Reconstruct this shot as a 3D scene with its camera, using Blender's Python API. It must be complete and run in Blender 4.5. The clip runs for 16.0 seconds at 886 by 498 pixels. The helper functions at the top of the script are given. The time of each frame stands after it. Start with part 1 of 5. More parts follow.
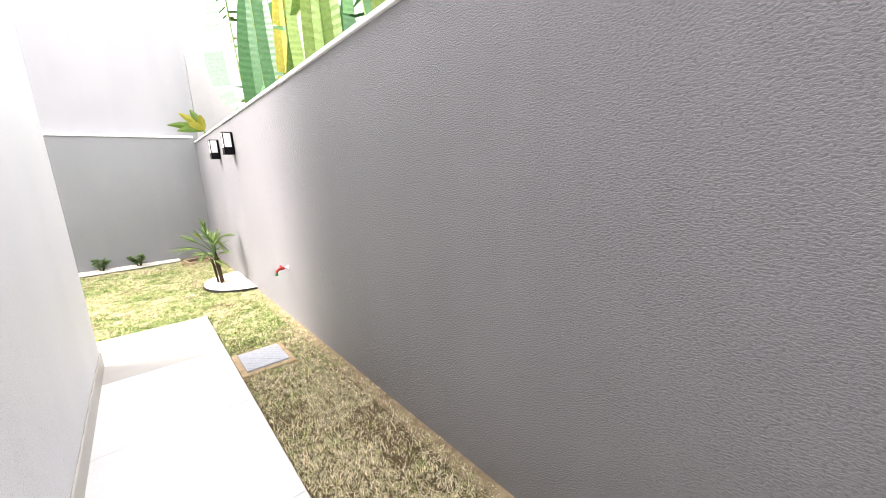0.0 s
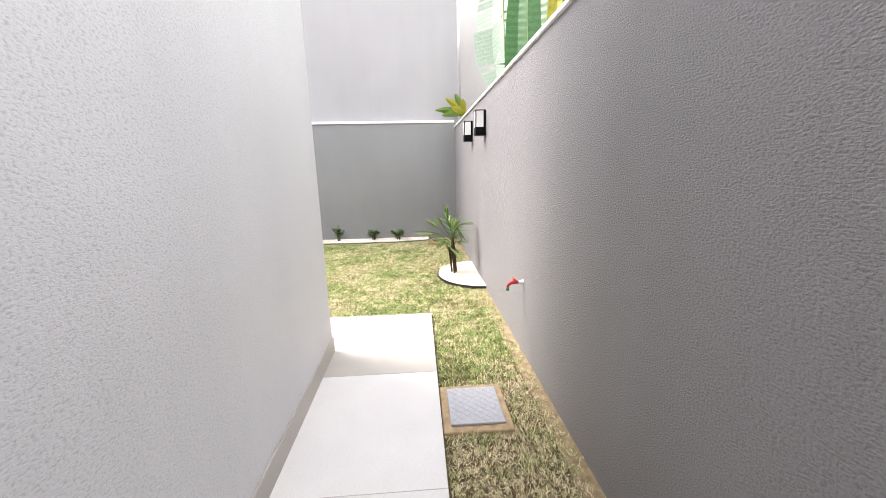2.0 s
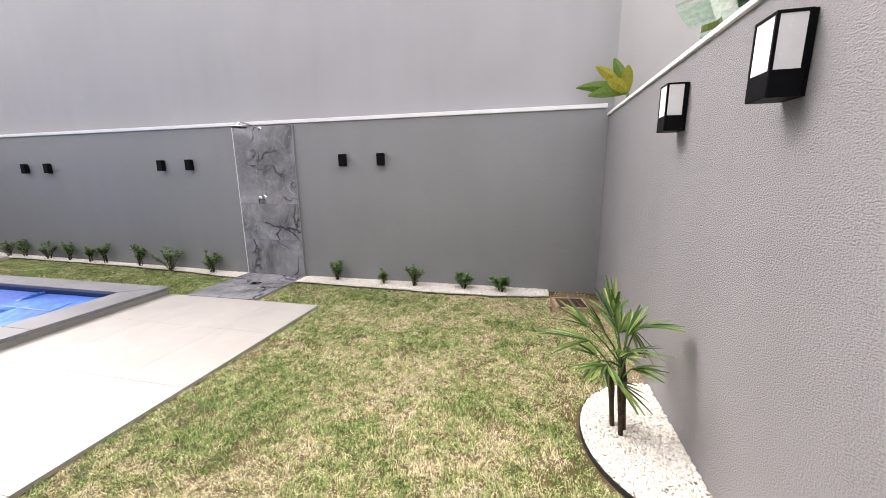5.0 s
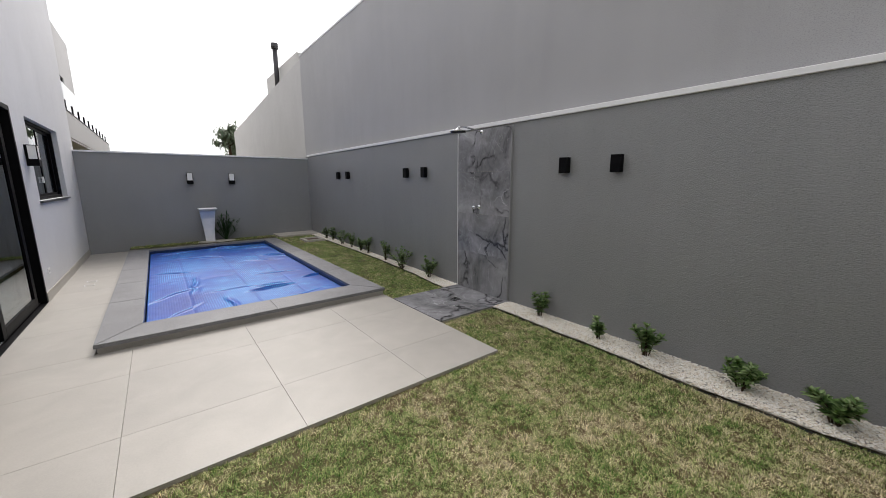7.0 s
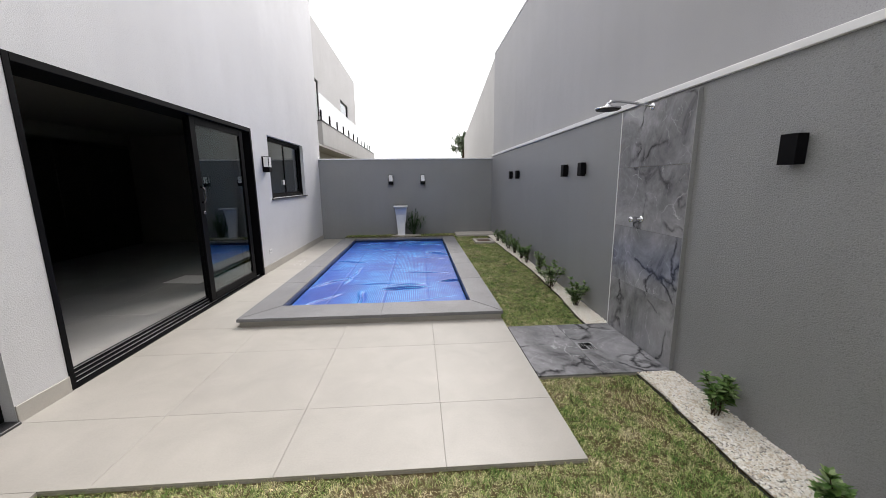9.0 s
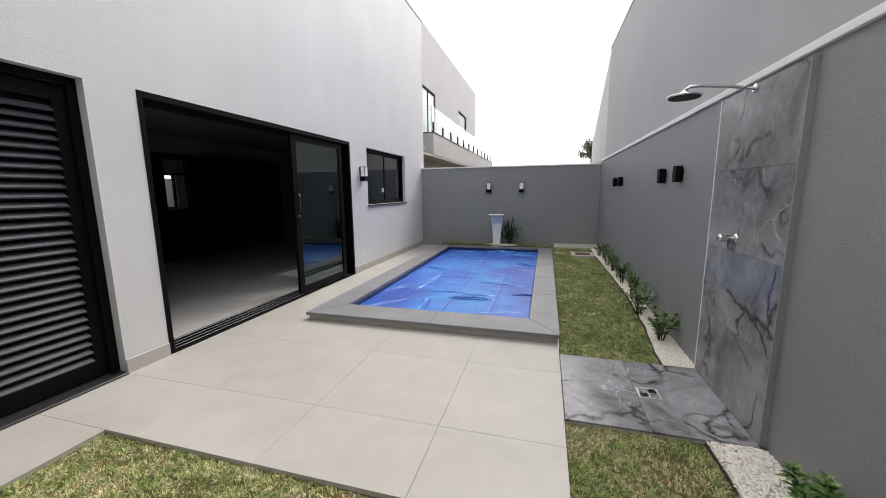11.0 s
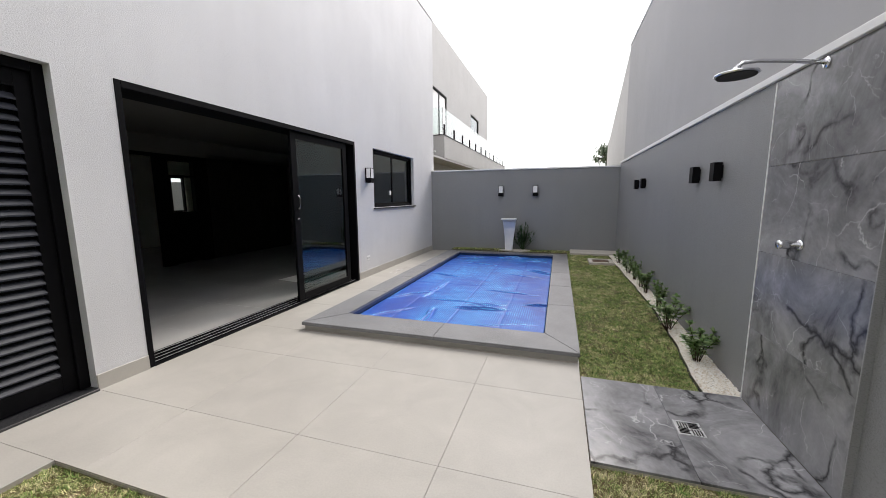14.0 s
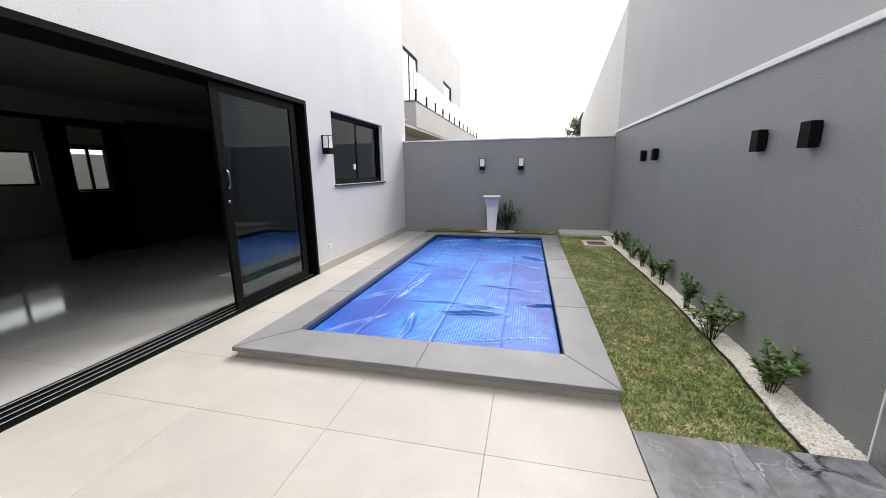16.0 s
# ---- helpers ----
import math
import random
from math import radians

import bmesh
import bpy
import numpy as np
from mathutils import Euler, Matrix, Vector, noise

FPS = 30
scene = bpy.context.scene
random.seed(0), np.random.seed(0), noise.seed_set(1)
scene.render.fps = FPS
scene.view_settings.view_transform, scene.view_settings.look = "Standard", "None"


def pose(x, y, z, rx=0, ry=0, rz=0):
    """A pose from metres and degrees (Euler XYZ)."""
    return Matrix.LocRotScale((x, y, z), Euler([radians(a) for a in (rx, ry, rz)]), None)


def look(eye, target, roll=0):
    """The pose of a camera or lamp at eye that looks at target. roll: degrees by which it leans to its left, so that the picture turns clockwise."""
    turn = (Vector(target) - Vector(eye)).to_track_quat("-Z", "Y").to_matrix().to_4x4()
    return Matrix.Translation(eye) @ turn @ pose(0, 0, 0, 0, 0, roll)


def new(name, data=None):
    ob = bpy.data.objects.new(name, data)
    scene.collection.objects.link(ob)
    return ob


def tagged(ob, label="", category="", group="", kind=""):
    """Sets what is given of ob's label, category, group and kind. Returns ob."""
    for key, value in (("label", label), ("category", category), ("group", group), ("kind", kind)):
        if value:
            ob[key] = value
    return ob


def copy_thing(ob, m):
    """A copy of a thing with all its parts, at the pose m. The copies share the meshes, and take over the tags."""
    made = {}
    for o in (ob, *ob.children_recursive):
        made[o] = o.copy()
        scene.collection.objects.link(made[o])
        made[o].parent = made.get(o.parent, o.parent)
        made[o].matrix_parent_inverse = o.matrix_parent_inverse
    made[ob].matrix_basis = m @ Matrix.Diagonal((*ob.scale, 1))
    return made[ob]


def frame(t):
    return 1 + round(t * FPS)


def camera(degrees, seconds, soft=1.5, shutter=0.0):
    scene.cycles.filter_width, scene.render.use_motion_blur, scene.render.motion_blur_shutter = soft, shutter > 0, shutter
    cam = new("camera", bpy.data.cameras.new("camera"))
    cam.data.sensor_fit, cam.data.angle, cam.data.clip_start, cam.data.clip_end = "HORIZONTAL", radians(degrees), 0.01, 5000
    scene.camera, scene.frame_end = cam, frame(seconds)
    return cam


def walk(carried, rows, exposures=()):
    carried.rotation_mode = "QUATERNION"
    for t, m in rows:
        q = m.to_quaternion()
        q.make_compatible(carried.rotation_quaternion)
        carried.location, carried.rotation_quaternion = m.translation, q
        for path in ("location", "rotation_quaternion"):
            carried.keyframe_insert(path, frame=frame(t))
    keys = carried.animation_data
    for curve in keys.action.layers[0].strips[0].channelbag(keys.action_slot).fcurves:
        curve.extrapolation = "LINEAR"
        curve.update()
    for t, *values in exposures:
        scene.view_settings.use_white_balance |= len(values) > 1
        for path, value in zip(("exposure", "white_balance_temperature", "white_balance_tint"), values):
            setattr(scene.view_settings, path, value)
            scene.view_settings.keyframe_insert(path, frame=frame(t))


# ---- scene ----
cam = camera(101.1, 16.0, soft=0.55)
PATH = [
    (0, (-3.959, 1.108, 1.445), (-2.45, -0.139, 1.037), -2.6),
    (0.5, (-3.864, 0.994, 1.399), (-2.056, 0.233, 1.008), -2.3),
    (1, (-3.719, 0.92, 1.405), (-1.807, 0.486, 1.007), -1.8),
    (1.5, (-3.324, 0.869, 1.452), (-1.383, 0.644, 1.027), -1.5),
    (2, (-2.784, 0.804, 1.45), (-0.836, 0.678, 1.014), -1.2),
    (2.5, (-2.296, 0.795, 1.453), (-0.348, 0.749, 1.003), -1.3),
    (3, (-1.738, 0.787, 1.46), (0.208, 0.803, 0.998), -1.7),
    (3.2, (-1.542, 0.77, 1.493), (0.401, 0.813, 1.023), -1.6),
    (5.3, (0.156, 1.005, 1.551), (2.033, 1.593, 1.184), -0.4),
    (5.5, (0.271, 1.062, 1.551), (2.112, 1.761, 1.199), -0.2),
    (6, (0.658, 1.064, 1.618), (2.335, 2.087, 1.248), -0.2),
    (6.5, (1.017, 1.033, 1.654), (2.481, 2.345, 1.29), -0.2),
    (7, (1.336, 1.121, 1.609), (2.542, 2.674, 1.246), -0.1),
    (7.5, (1.684, 1.241, 1.62), (2.635, 2.96, 1.245), -0.4),
    (8, (2.068, 1.322, 1.638), (2.774, 3.156, 1.269), -0.4),
    (8.5, (2.438, 1.498, 1.626), (2.833, 3.424, 1.262), -0.4),
    (9, (2.813, 1.563, 1.623), (2.941, 3.526, 1.261), -0.6),
    (9.5, (3.125, 1.604, 1.62), (3.055, 3.57, 1.262), -0.5),
    (10, (3.344, 1.739, 1.621), (3.065, 3.687, 1.267), -0.5),
    (10.2, (3.414, 1.783, 1.623), (3.061, 3.72, 1.27), -0.5),
    (12.5, (3.742, 1.856, 1.563), (3.131, 3.747, 1.332), -0.4),
    (13, (3.763, 1.905, 1.563), (3.149, 3.793, 1.323), -0.5),
    (13.5, (3.707, 2.021, 1.529), (3.096, 3.908, 1.268), -0.4),
    (14, (3.557, 2.214, 1.552), (2.959, 4.101, 1.269), -0.4),
    (14.5, (3.446, 2.428, 1.525), (2.896, 4.325, 1.213), -0.4),
    (15, (3.374, 2.748, 1.526), (2.875, 4.651, 1.168), -0.6),
    (15.5, (3.28, 3.008, 1.536), (2.809, 4.909, 1.132), -0.7),
    (16, (3.121, 3.27, 1.551), (2.68, 5.175, 1.133), -0.6),
]
EXPOSURES = [(0, 2.22, 6500, 15), (0.5, 1.93, 6500, 15), (1.5, 1.85, 6500, 15), (3.0, 1.45, 6500, 17), (5.5, 1.2, 6500, 18), (6.0, 1.12, 6500, 16), (6.5, 0.65, 6500, 14), (7.0, 0.2, 6500, 13), (8.0, 0.4, 6500, 13),
             (9.0, 0.5, 6500, 13), (10.0, 0.45, 6500, 13), (12.5, 0.45, 6500, 12), (14.5, 0.5, 6500, 13), (15.5, 0.6, 6500, 12), (16.0, 0.9, 6500, 12)]
walk(cam, [(t, look(eye, target, roll)) for t, eye, target, roll in PATH], EXPOSURES)

# ---- sky and sun: bright overcast, high sun veiled to the north-east ----
SUN_ELEV, SUN_AZ = radians(48), radians(20)     # azimuth from +y towards +x
world = bpy.data.worlds.new("overcast_sky")
scene.world = world
world.use_nodes = True
wn = world.node_tree.nodes
wl = world.node_tree.links
wn.clear()
sky = wn.new("ShaderNodeTexSky")
sky.sky_type, sky.sun_disc = "NISHITA", False
sky.sun_elevation, sky.sun_rotation = SUN_ELEV, SUN_AZ
sky.air_density, sky.dust_density, sky.ozone_density = 1.0, 4.0, 1.0
hsv = wn.new("ShaderNodeHueSaturation")
hsv.inputs["Saturation"].default_value = 0.10
cloud = wn.new("ShaderNodeMix")
cloud.data_type = "RGBA"
cloud.inputs["Factor"].default_value = 0.6
cloud.inputs["B"].default_value = (12.6, 12.6, 12.7, 1)
bg = wn.new("ShaderNodeBackground")
bg.inputs["Strength"].default_value = 0.117
wo = wn.new("ShaderNodeOutputWorld")
wl.new(sky.outputs["Color"], hsv.inputs["Color"])
wl.new(hsv.outputs["Color"], cloud.inputs["A"])
wl.new(cloud.outputs["Result"], bg.inputs["Color"])
wl.new(bg.outputs["Background"], wo.inputs["Surface"])
sun_data = bpy.data.lights.new("sun", "SUN")
sun_data.energy, sun_data.angle, sun_data.color = 2.0, radians(32), (1, 0.95, 0.88)
sun = new("sun", sun_data)
sun.matrix_world = look((0, 0, 0), (-math.sin(SUN_AZ) * math.cos(SUN_ELEV), -math.cos(SUN_AZ) * math.cos(SUN_ELEV), -math.sin(SUN_ELEV)))


# ---- materials ----
def material(name, rough=0.6, metal=0.0, color=(0.5, 0.5, 0.5), spec=0.5):
    m = bpy.data.materials.new(name)
    m.use_nodes = True
    b = m.node_tree.nodes["Principled BSDF"]
    b.inputs["Base Color"].default_value = (*color, 1)
    b.inputs["Roughness"].default_value = rough
    b.inputs["Metallic"].default_value = metal
    b.inputs["Specular IOR Level"].default_value = spec
    return m, m.node_tree.nodes, m.node_tree.links, b


def coords(n, l, scale=(1, 1, 1), kind="Object"):
    if kind == "World":
        src = n.new("ShaderNodeNewGeometry").outputs["Position"]
    else:
        src = n.new("ShaderNodeTexCoord").outputs[kind]
    mp = n.new("ShaderNodeMapping")
    mp.inputs["Scale"].default_value = scale
    l.new(src, mp.inputs["Vector"])
    return mp.outputs["Vector"]


def noise_tex(n, l, vec, scale, detail=4.0, rough=0.55, dist=0.0):
    t = n.new("ShaderNodeTexNoise")
    t.inputs["Scale"].default_value, t.inputs["Detail"].default_value = scale, detail
    t.inputs["Roughness"].default_value, t.inputs["Distortion"].default_value = rough, dist
    l.new(vec, t.inputs["Vector"])
    return t.outputs["Fac"]


def ramp(n, l, fac, stops):
    r = n.new("ShaderNodeValToRGB")
    while len(r.color_ramp.elements) < len(stops):
        r.color_ramp.elements.new(0.5)
    for e, (p, c) in zip(r.color_ramp.elements, stops):
        e.position, e.color = p, (*c, 1)
    l.new(fac, r.inputs["Fac"])
    return r.outputs["Color"]


def mix(n, l, fac, a, b, mode="MIX"):
    m = n.new("ShaderNodeMix")
    m.data_type, m.blend_type = "RGBA", mode
    for sock, v in (("Factor", fac), ("A", a), ("B", b)):
        if isinstance(v, (int, float)):
            m.inputs[sock].default_value = v
        elif isinstance(v, tuple):
            m.inputs[sock].default_value = (*v, 1)
        else:
            l.new(v, m.inputs[sock])
    return m.outputs["Result"]


def bump(n, l, b, height, strength, dist):
    k = n.new("ShaderNodeBump")
    k.inputs["Strength"].default_value, k.inputs["Distance"].default_value = strength, dist
    l.new(height, k.inputs["Height"])
    l.new(k.outputs["Normal"], b.inputs["Normal"])


def scaled(c, f):
    return tuple(v * f for v in c)


def render_coat(name, color, grain=170.0, strength=0.9, dist=0.004, blotch=0.07):
    """Acrylic texture coating on masonry: short level worms of grain, faint cloudy patches and rain streaks."""
    m, n, l, b = material(name, 0.52, 0, color, 0.5)
    v = coords(n, l, kind="World")
    big = noise_tex(n, l, v, 0.9, 5)
    streak = noise_tex(n, l, coords(n, l, (3.0, 3.0, 0.25), "World"), 1.6, 4)
    c1 = ramp(n, l, big, [(0.3, scaled(color, 1 - blotch)), (0.7, scaled(color, 1 + blotch))])
    c2 = mix(n, l, 0.3, c1, ramp(n, l, streak, [(0.35, scaled(color, 0.92)), (0.65, scaled(color, 1.05))]))
    worm = coords(n, l, (0.6, 0.6, 1.0), "World")
    g = noise_tex(n, l, worm, grain, 2, 0.55, 0.35)
    # Grain tone; the bump's hollows are darkened here too, as painted shade.
    pit = ramp(n, l, g, [(0.34, (0.66, 0.66, 0.66)), (0.45, (1.0, 1.0, 1.0)), (0.64, (1.08, 1.08, 1.08))])
    l.new(mix(n, l, 0.6, c2, pit, "MULTIPLY"), b.inputs["Base Color"])
    bump(n, l, b, g, strength, dist)
    return m


HOUSE = render_coat("light_grey_texture_coat", (0.622, 0.625, 0.64), strength=0.5)
DARK = render_coat("dark_grey_texture_coat", (0.254, 0.258, 0.262))
SOUTHC = render_coat("mid_grey_texture_coat", (0.232, 0.225, 0.230), strength=1.0, dist=0.007)
TALL = render_coat("neighbour_grey_coat", (0.36, 0.36, 0.365), strength=0.25)
NHCOAT = render_coat("balcony_house_coat", (0.46, 0.455, 0.45), strength=0.2)
CREAM = render_coat("neighbour_cream_coat", (0.46, 0.455, 0.44), strength=0.2)
# One plaster in two tones: darkened for room shade, paler where windows light it.
INNER_SHADED = render_coat("shaded_interior_plaster", (0.22, 0.212, 0.195), 200, 0.1, 0.001, 0.03)
INNER_LIT = render_coat("lit_cream_plaster", (0.74, 0.71, 0.64), 200, 0.1, 0.001, 0.03)


def plain(name, color, rough=0.5, metal=0.0, spec=0.5, var=0.08, scale=6.0, fine=0.05):
    m, n, l, b = material(name, rough, metal, color, spec)
    v = coords(n, l, kind="World")
    f = noise_tex(n, l, v, scale, 5)
    l.new(ramp(n, l, f, [(0.3, scaled(color, 1 - var)), (0.7, scaled(color, 1 + var))]), b.inputs["Base Color"])
    r = noise_tex(n, l, v, scale * 7, 3)
    rr = n.new("ShaderNodeMapRange")
    rr.inputs["To Min"].default_value, rr.inputs["To Max"].default_value = max(0.02, rough - fine * 2), min(1, rough + fine * 2)
    l.new(r, rr.inputs["Value"])
    l.new(rr.outputs["Result"], b.inputs["Roughness"])
    bump(n, l, b, r, 0.08, 0.001)
    return m


CAP = plain("white_metal_coping", (0.80, 0.80, 0.80), 0.45, 0, 0.5, 0.04, 2)
BLACK = plain("black_powder_coat", (0.004, 0.004, 0.005), 0.5, 0, 0.08, 0.2, 9)
GRANITE = plain("black_granite", (0.03, 0.03, 0.032), 0.3, 0, 0.5, 0.4, 160)
CHROME = plain("chrome", (0.78, 0.79, 0.81), 0.2, 1, 0.5, 0.04, 20, 0.02)
DARKCHROME = plain("dark_chrome", (0.16, 0.16, 0.17), 0.18, 1, 0.5, 0.05, 20, 0.02)
SPOUT = plain("satin_white_steel", (0.74, 0.745, 0.76), 0.4, 0.25, 0.5, 0.05, 8)
STEEL = plain("brushed_stainless_steel", (0.72, 0.73, 0.75), 0.3, 0.85, 0.5, 0.05, 8)
WHITE = plain("white_plastic", (0.8, 0.8, 0.79), 0.4, 0, 0.5, 0.03, 12)
FOOTSOIL = plain("dry_foot_soil", (0.27, 0.205, 0.125), 0.95, 0, 0.2, 0.35, 22)
RAIL = plain("bright_aluminium_rail", (0.78, 0.78, 0.79), 0.35, 0.4, 0.5, 0.05, 10)
SAND = plain("sandy_mortar", (0.40, 0.30, 0.18), 0.95, 0, 0.2, 0.25, 25)
REDSOIL = plain("reddish_soil", (0.20, 0.135, 0.085), 0.95, 0, 0.2, 0.3, 18)
IRON = plain("rusty_cast_iron", (0.13, 0.085, 0.06), 0.8, 0.2, 0.3, 0.5, 40)
CONC = plain("pale_concrete", (0.50, 0.47, 0.42), 0.85, 0, 0.3, 0.12, 12)
EDGING = plain("black_garden_edging", (0.02, 0.02, 0.02), 0.6, 0, 0.4, 0.2, 10)
RED = plain("red_plastic", (0.45, 0.03, 0.03), 0.4, 0, 0.5, 0.1, 30)
GREEN = plain("green_plastic", (0.02, 0.2, 0.05), 0.4, 0, 0.5, 0.1, 30)
OPAL = plain("opal_glass", (0.85, 0.85, 0.84), 0.25, 0, 0.5, 0.03, 10)
GALV = plain("dark_galvanised_pipe", (0.05, 0.05, 0.055), 0.5, 0.4, 0.5, 0.2, 8)
JOINERY = plain("black_cabinet_lacquer", (0.014, 0.013, 0.013), 0.35, 0, 0.5, 0.2, 3)
TRUNK = plain("fibrous_palm_stem", (0.06, 0.04, 0.025), 0.9, 0, 0.2, 0.5, 60)
POOLWALL = plain("pool_tile_blue", (0.012, 0.03, 0.09), 0.3, 0, 0.5, 0.1, 6)
PLATE = plain("grey_composite_cover", (0.45, 0.46, 0.49), 0.55, 0, 0.4, 0.08, 30)


def tile_mat(name, color, rough, var=0.05, spec=0.5):
    """Porcelain: soft clouds, fine specks, each tile slightly off the next."""
    m, n, l, b = material(name, rough, 0, color, spec)
    v = coords(n, l, kind="World")
    oi = n.new("ShaderNodeObjectInfo")
    cl = ramp(n, l, noise_tex(n, l, v, 2.2, 6, 0.6, 0.5), [(0.3, scaled(color, 1 - var)), (0.7, scaled(color, 1 + var))])
    sp = ramp(n, l, noise_tex(n, l, v, 90, 3), [(0.3, (0.95, 0.95, 0.95)), (0.7, (1.03, 1.03, 1.03))])
    c = mix(n, l, 1.0, cl, sp, "MULTIPLY")
    rnd = ramp(n, l, oi.outputs["Random"], [(0.0, (0.965, 0.965, 0.965)), (1.0, (1.02, 1.02, 1.015))])
    l.new(mix(n, l, 1.0, c, rnd, "MULTIPLY"), b.inputs["Base Color"])
    r = n.new("ShaderNodeMapRange")
    r.inputs["To Min"].default_value, r.inputs["To Max"].default_value = max(0.02, rough - 0.06), rough + 0.06
    l.new(noise_tex(n, l, v, 5, 5), r.inputs["Value"])
    l.new(r.outputs["Result"], b.inputs["Roughness"])
    return m


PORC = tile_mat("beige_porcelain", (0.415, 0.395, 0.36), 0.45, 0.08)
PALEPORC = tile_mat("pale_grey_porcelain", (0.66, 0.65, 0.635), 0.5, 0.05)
GROUT = plain("grout", (0.41, 0.38, 0.33), 0.95, 0, 0.2, 0.15, 30)
INFLOOR = tile_mat("polished_grey_porcelain", (0.58, 0.57, 0.55), 0.065)


def marble_mat():
    m, n, l, b = material("grey_marble_porcelain", 0.2, 0, (0.2, 0.2, 0.21), 0.32)
    v = coords(n, l, kind="World")
    oi = n.new("ShaderNodeObjectInfo")
    sh = n.new("ShaderNodeVectorMath")
    sh.operation = "MULTIPLY_ADD"
    sh.inputs[1].default_value = (1, 1, 1)
    l.new(v, sh.inputs[0])
    off = n.new("ShaderNodeCombineXYZ")
    mu = n.new("ShaderNodeMath")
    mu.operation, mu.inputs[1].default_value = "MULTIPLY", 37.0
    l.new(oi.outputs["Random"], mu.inputs[0])
    for s in ("X", "Y", "Z"):
        l.new(mu.outputs[0], off.inputs[s])
    l.new(off.outputs[0], sh.inputs[2])
    p = sh.outputs[0]
    base = ramp(n, l, noise_tex(n, l, p, 1.3, 10, 0.68, 0.9), [(0.3, (0.045, 0.045, 0.05)), (0.39, (0.17, 0.17, 0.178)), (0.52, (0.27, 0.269, 0.282)), (0.72, (0.40, 0.40, 0.415))])
    warp = n.new("ShaderNodeTexNoise")
    warp.inputs["Scale"].default_value, warp.inputs["Detail"].default_value = 2.6, 6
    l.new(p, warp.inputs["Vector"])
    bent = mix(n, l, 0.55, p, warp.outputs["Color"], "ADD")

    def cracks(scale, width, lo, hi):
        """Thin broken lines along warped cell edges."""
        vo = n.new("ShaderNodeTexVoronoi")
        vo.feature, vo.inputs["Scale"].default_value = "DISTANCE_TO_EDGE", scale
        l.new(bent, vo.inputs["Vector"])
        line = ramp(n, l, vo.outputs["Distance"], [(0.0, (1, 1, 1)), (width, (0, 0, 0))])
        gate = ramp(n, l, noise_tex(n, l, p, scale * 1.4, 4), [(lo, (0, 0, 0)), (hi, (1, 1, 1))])
        sep = n.new("ShaderNodeSeparateColor")
        l.new(mix(n, l, 1.0, line, gate, "MULTIPLY"), sep.inputs[0])
        return sep.outputs[0]
    c = mix(n, l, cracks(1.7, 0.05, 0.44, 0.56), base, (0.03, 0.03, 0.033))
    c = mix(n, l, cracks(1.9, 0.012, 0.46, 0.62), c, (0.52, 0.52, 0.53))
    c = mix(n, l, cracks(4.2, 0.014, 0.52, 0.68), c, (0.45, 0.45, 0.46))
    cloud = ramp(n, l, noise_tex(n, l, p, 9, 6, 0.7), [(0.3, (0.8, 0.8, 0.8)), (0.7, (1.18, 1.18, 1.18))])
    l.new(mix(n, l, 0.8, c, cloud, "MULTIPLY"), b.inputs["Base Color"])
    return m


MARBLE = marble_mat()


def coping_mat():
    m, n, l, b = material("flamed_grey_stone", 0.5, 0, (0.17, 0.17, 0.175), 0.5)
    v = coords(n, l, kind="World")
    a = ramp(n, l, noise_tex(n, l, v, 1.6, 5), [(0.3, (0.17, 0.17, 0.178)), (0.7, (0.25, 0.25, 0.26))])
    s = ramp(n, l, noise_tex(n, l, v, 210, 2), [(0.38, (0.62, 0.62, 0.62)), (0.62, (1.3, 1.3, 1.3))])
    l.new(mix(n, l, 1.0, a, s, "MULTIPLY"), b.inputs["Base Color"])
    bump(n, l, b, noise_tex(n, l, v, 160, 3), 0.25, 0.001)
    return m


COPING = coping_mat()


def cover_mat():
    """Blue bubble sheet: fine grid of pockets with painted sky glints, paler patches at random."""
    m, n, l, b = material("blue_bubble_cover", 0.46, 0, (0.03, 0.13, 0.55), 0.5)
    v = coords(n, l, kind="World")
    c = ramp(n, l, noise_tex(n, l, v, 1.1, 5, 0.6, 0.8), [(0.3, (0.006, 0.075, 0.45)), (0.52, (0.012, 0.14, 0.60)), (0.75, (0.04, 0.25, 0.74))])
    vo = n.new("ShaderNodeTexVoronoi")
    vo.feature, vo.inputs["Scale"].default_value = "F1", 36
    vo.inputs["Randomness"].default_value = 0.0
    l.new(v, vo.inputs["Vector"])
    # Sky glint painted into the colour at each pocket top.
    pock_glint = ramp(n, l, vo.outputs["Distance"], [(0.26, (5.0, 3.2, 1.45)), (0.44, (0.45, 0.55, 0.72))])
    l.new(mix(n, l, 0.9, c, pock_glint, "MULTIPLY"), b.inputs["Base Color"])
    inv = n.new("ShaderNodeMath")
    inv.operation, inv.inputs[0].default_value = "SUBTRACT", 1.0
    l.new(vo.outputs["Distance"], inv.inputs[1])
    bump(n, l, b, inv.outputs[0], 0.6, 0.006)
    b.inputs["Coat Weight"].default_value, b.inputs["Coat Roughness"].default_value = 0.12, 0.45
    return m


COVER = cover_mat()


def glass_mat(name, tint, rough=0.0, ior=1.45):
    m, n, l, b = material(name, rough, 0, tint, 0.5)
    b.inputs["Transmission Weight"].default_value = 1.0
    b.inputs["IOR"].default_value = ior
    return m


GLASS = glass_mat("smoked_glass", (0.34, 0.46, 0.49), 0.0, 1.58)
CLEAR = glass_mat("pale_green_glass", (0.86, 0.95, 0.93))


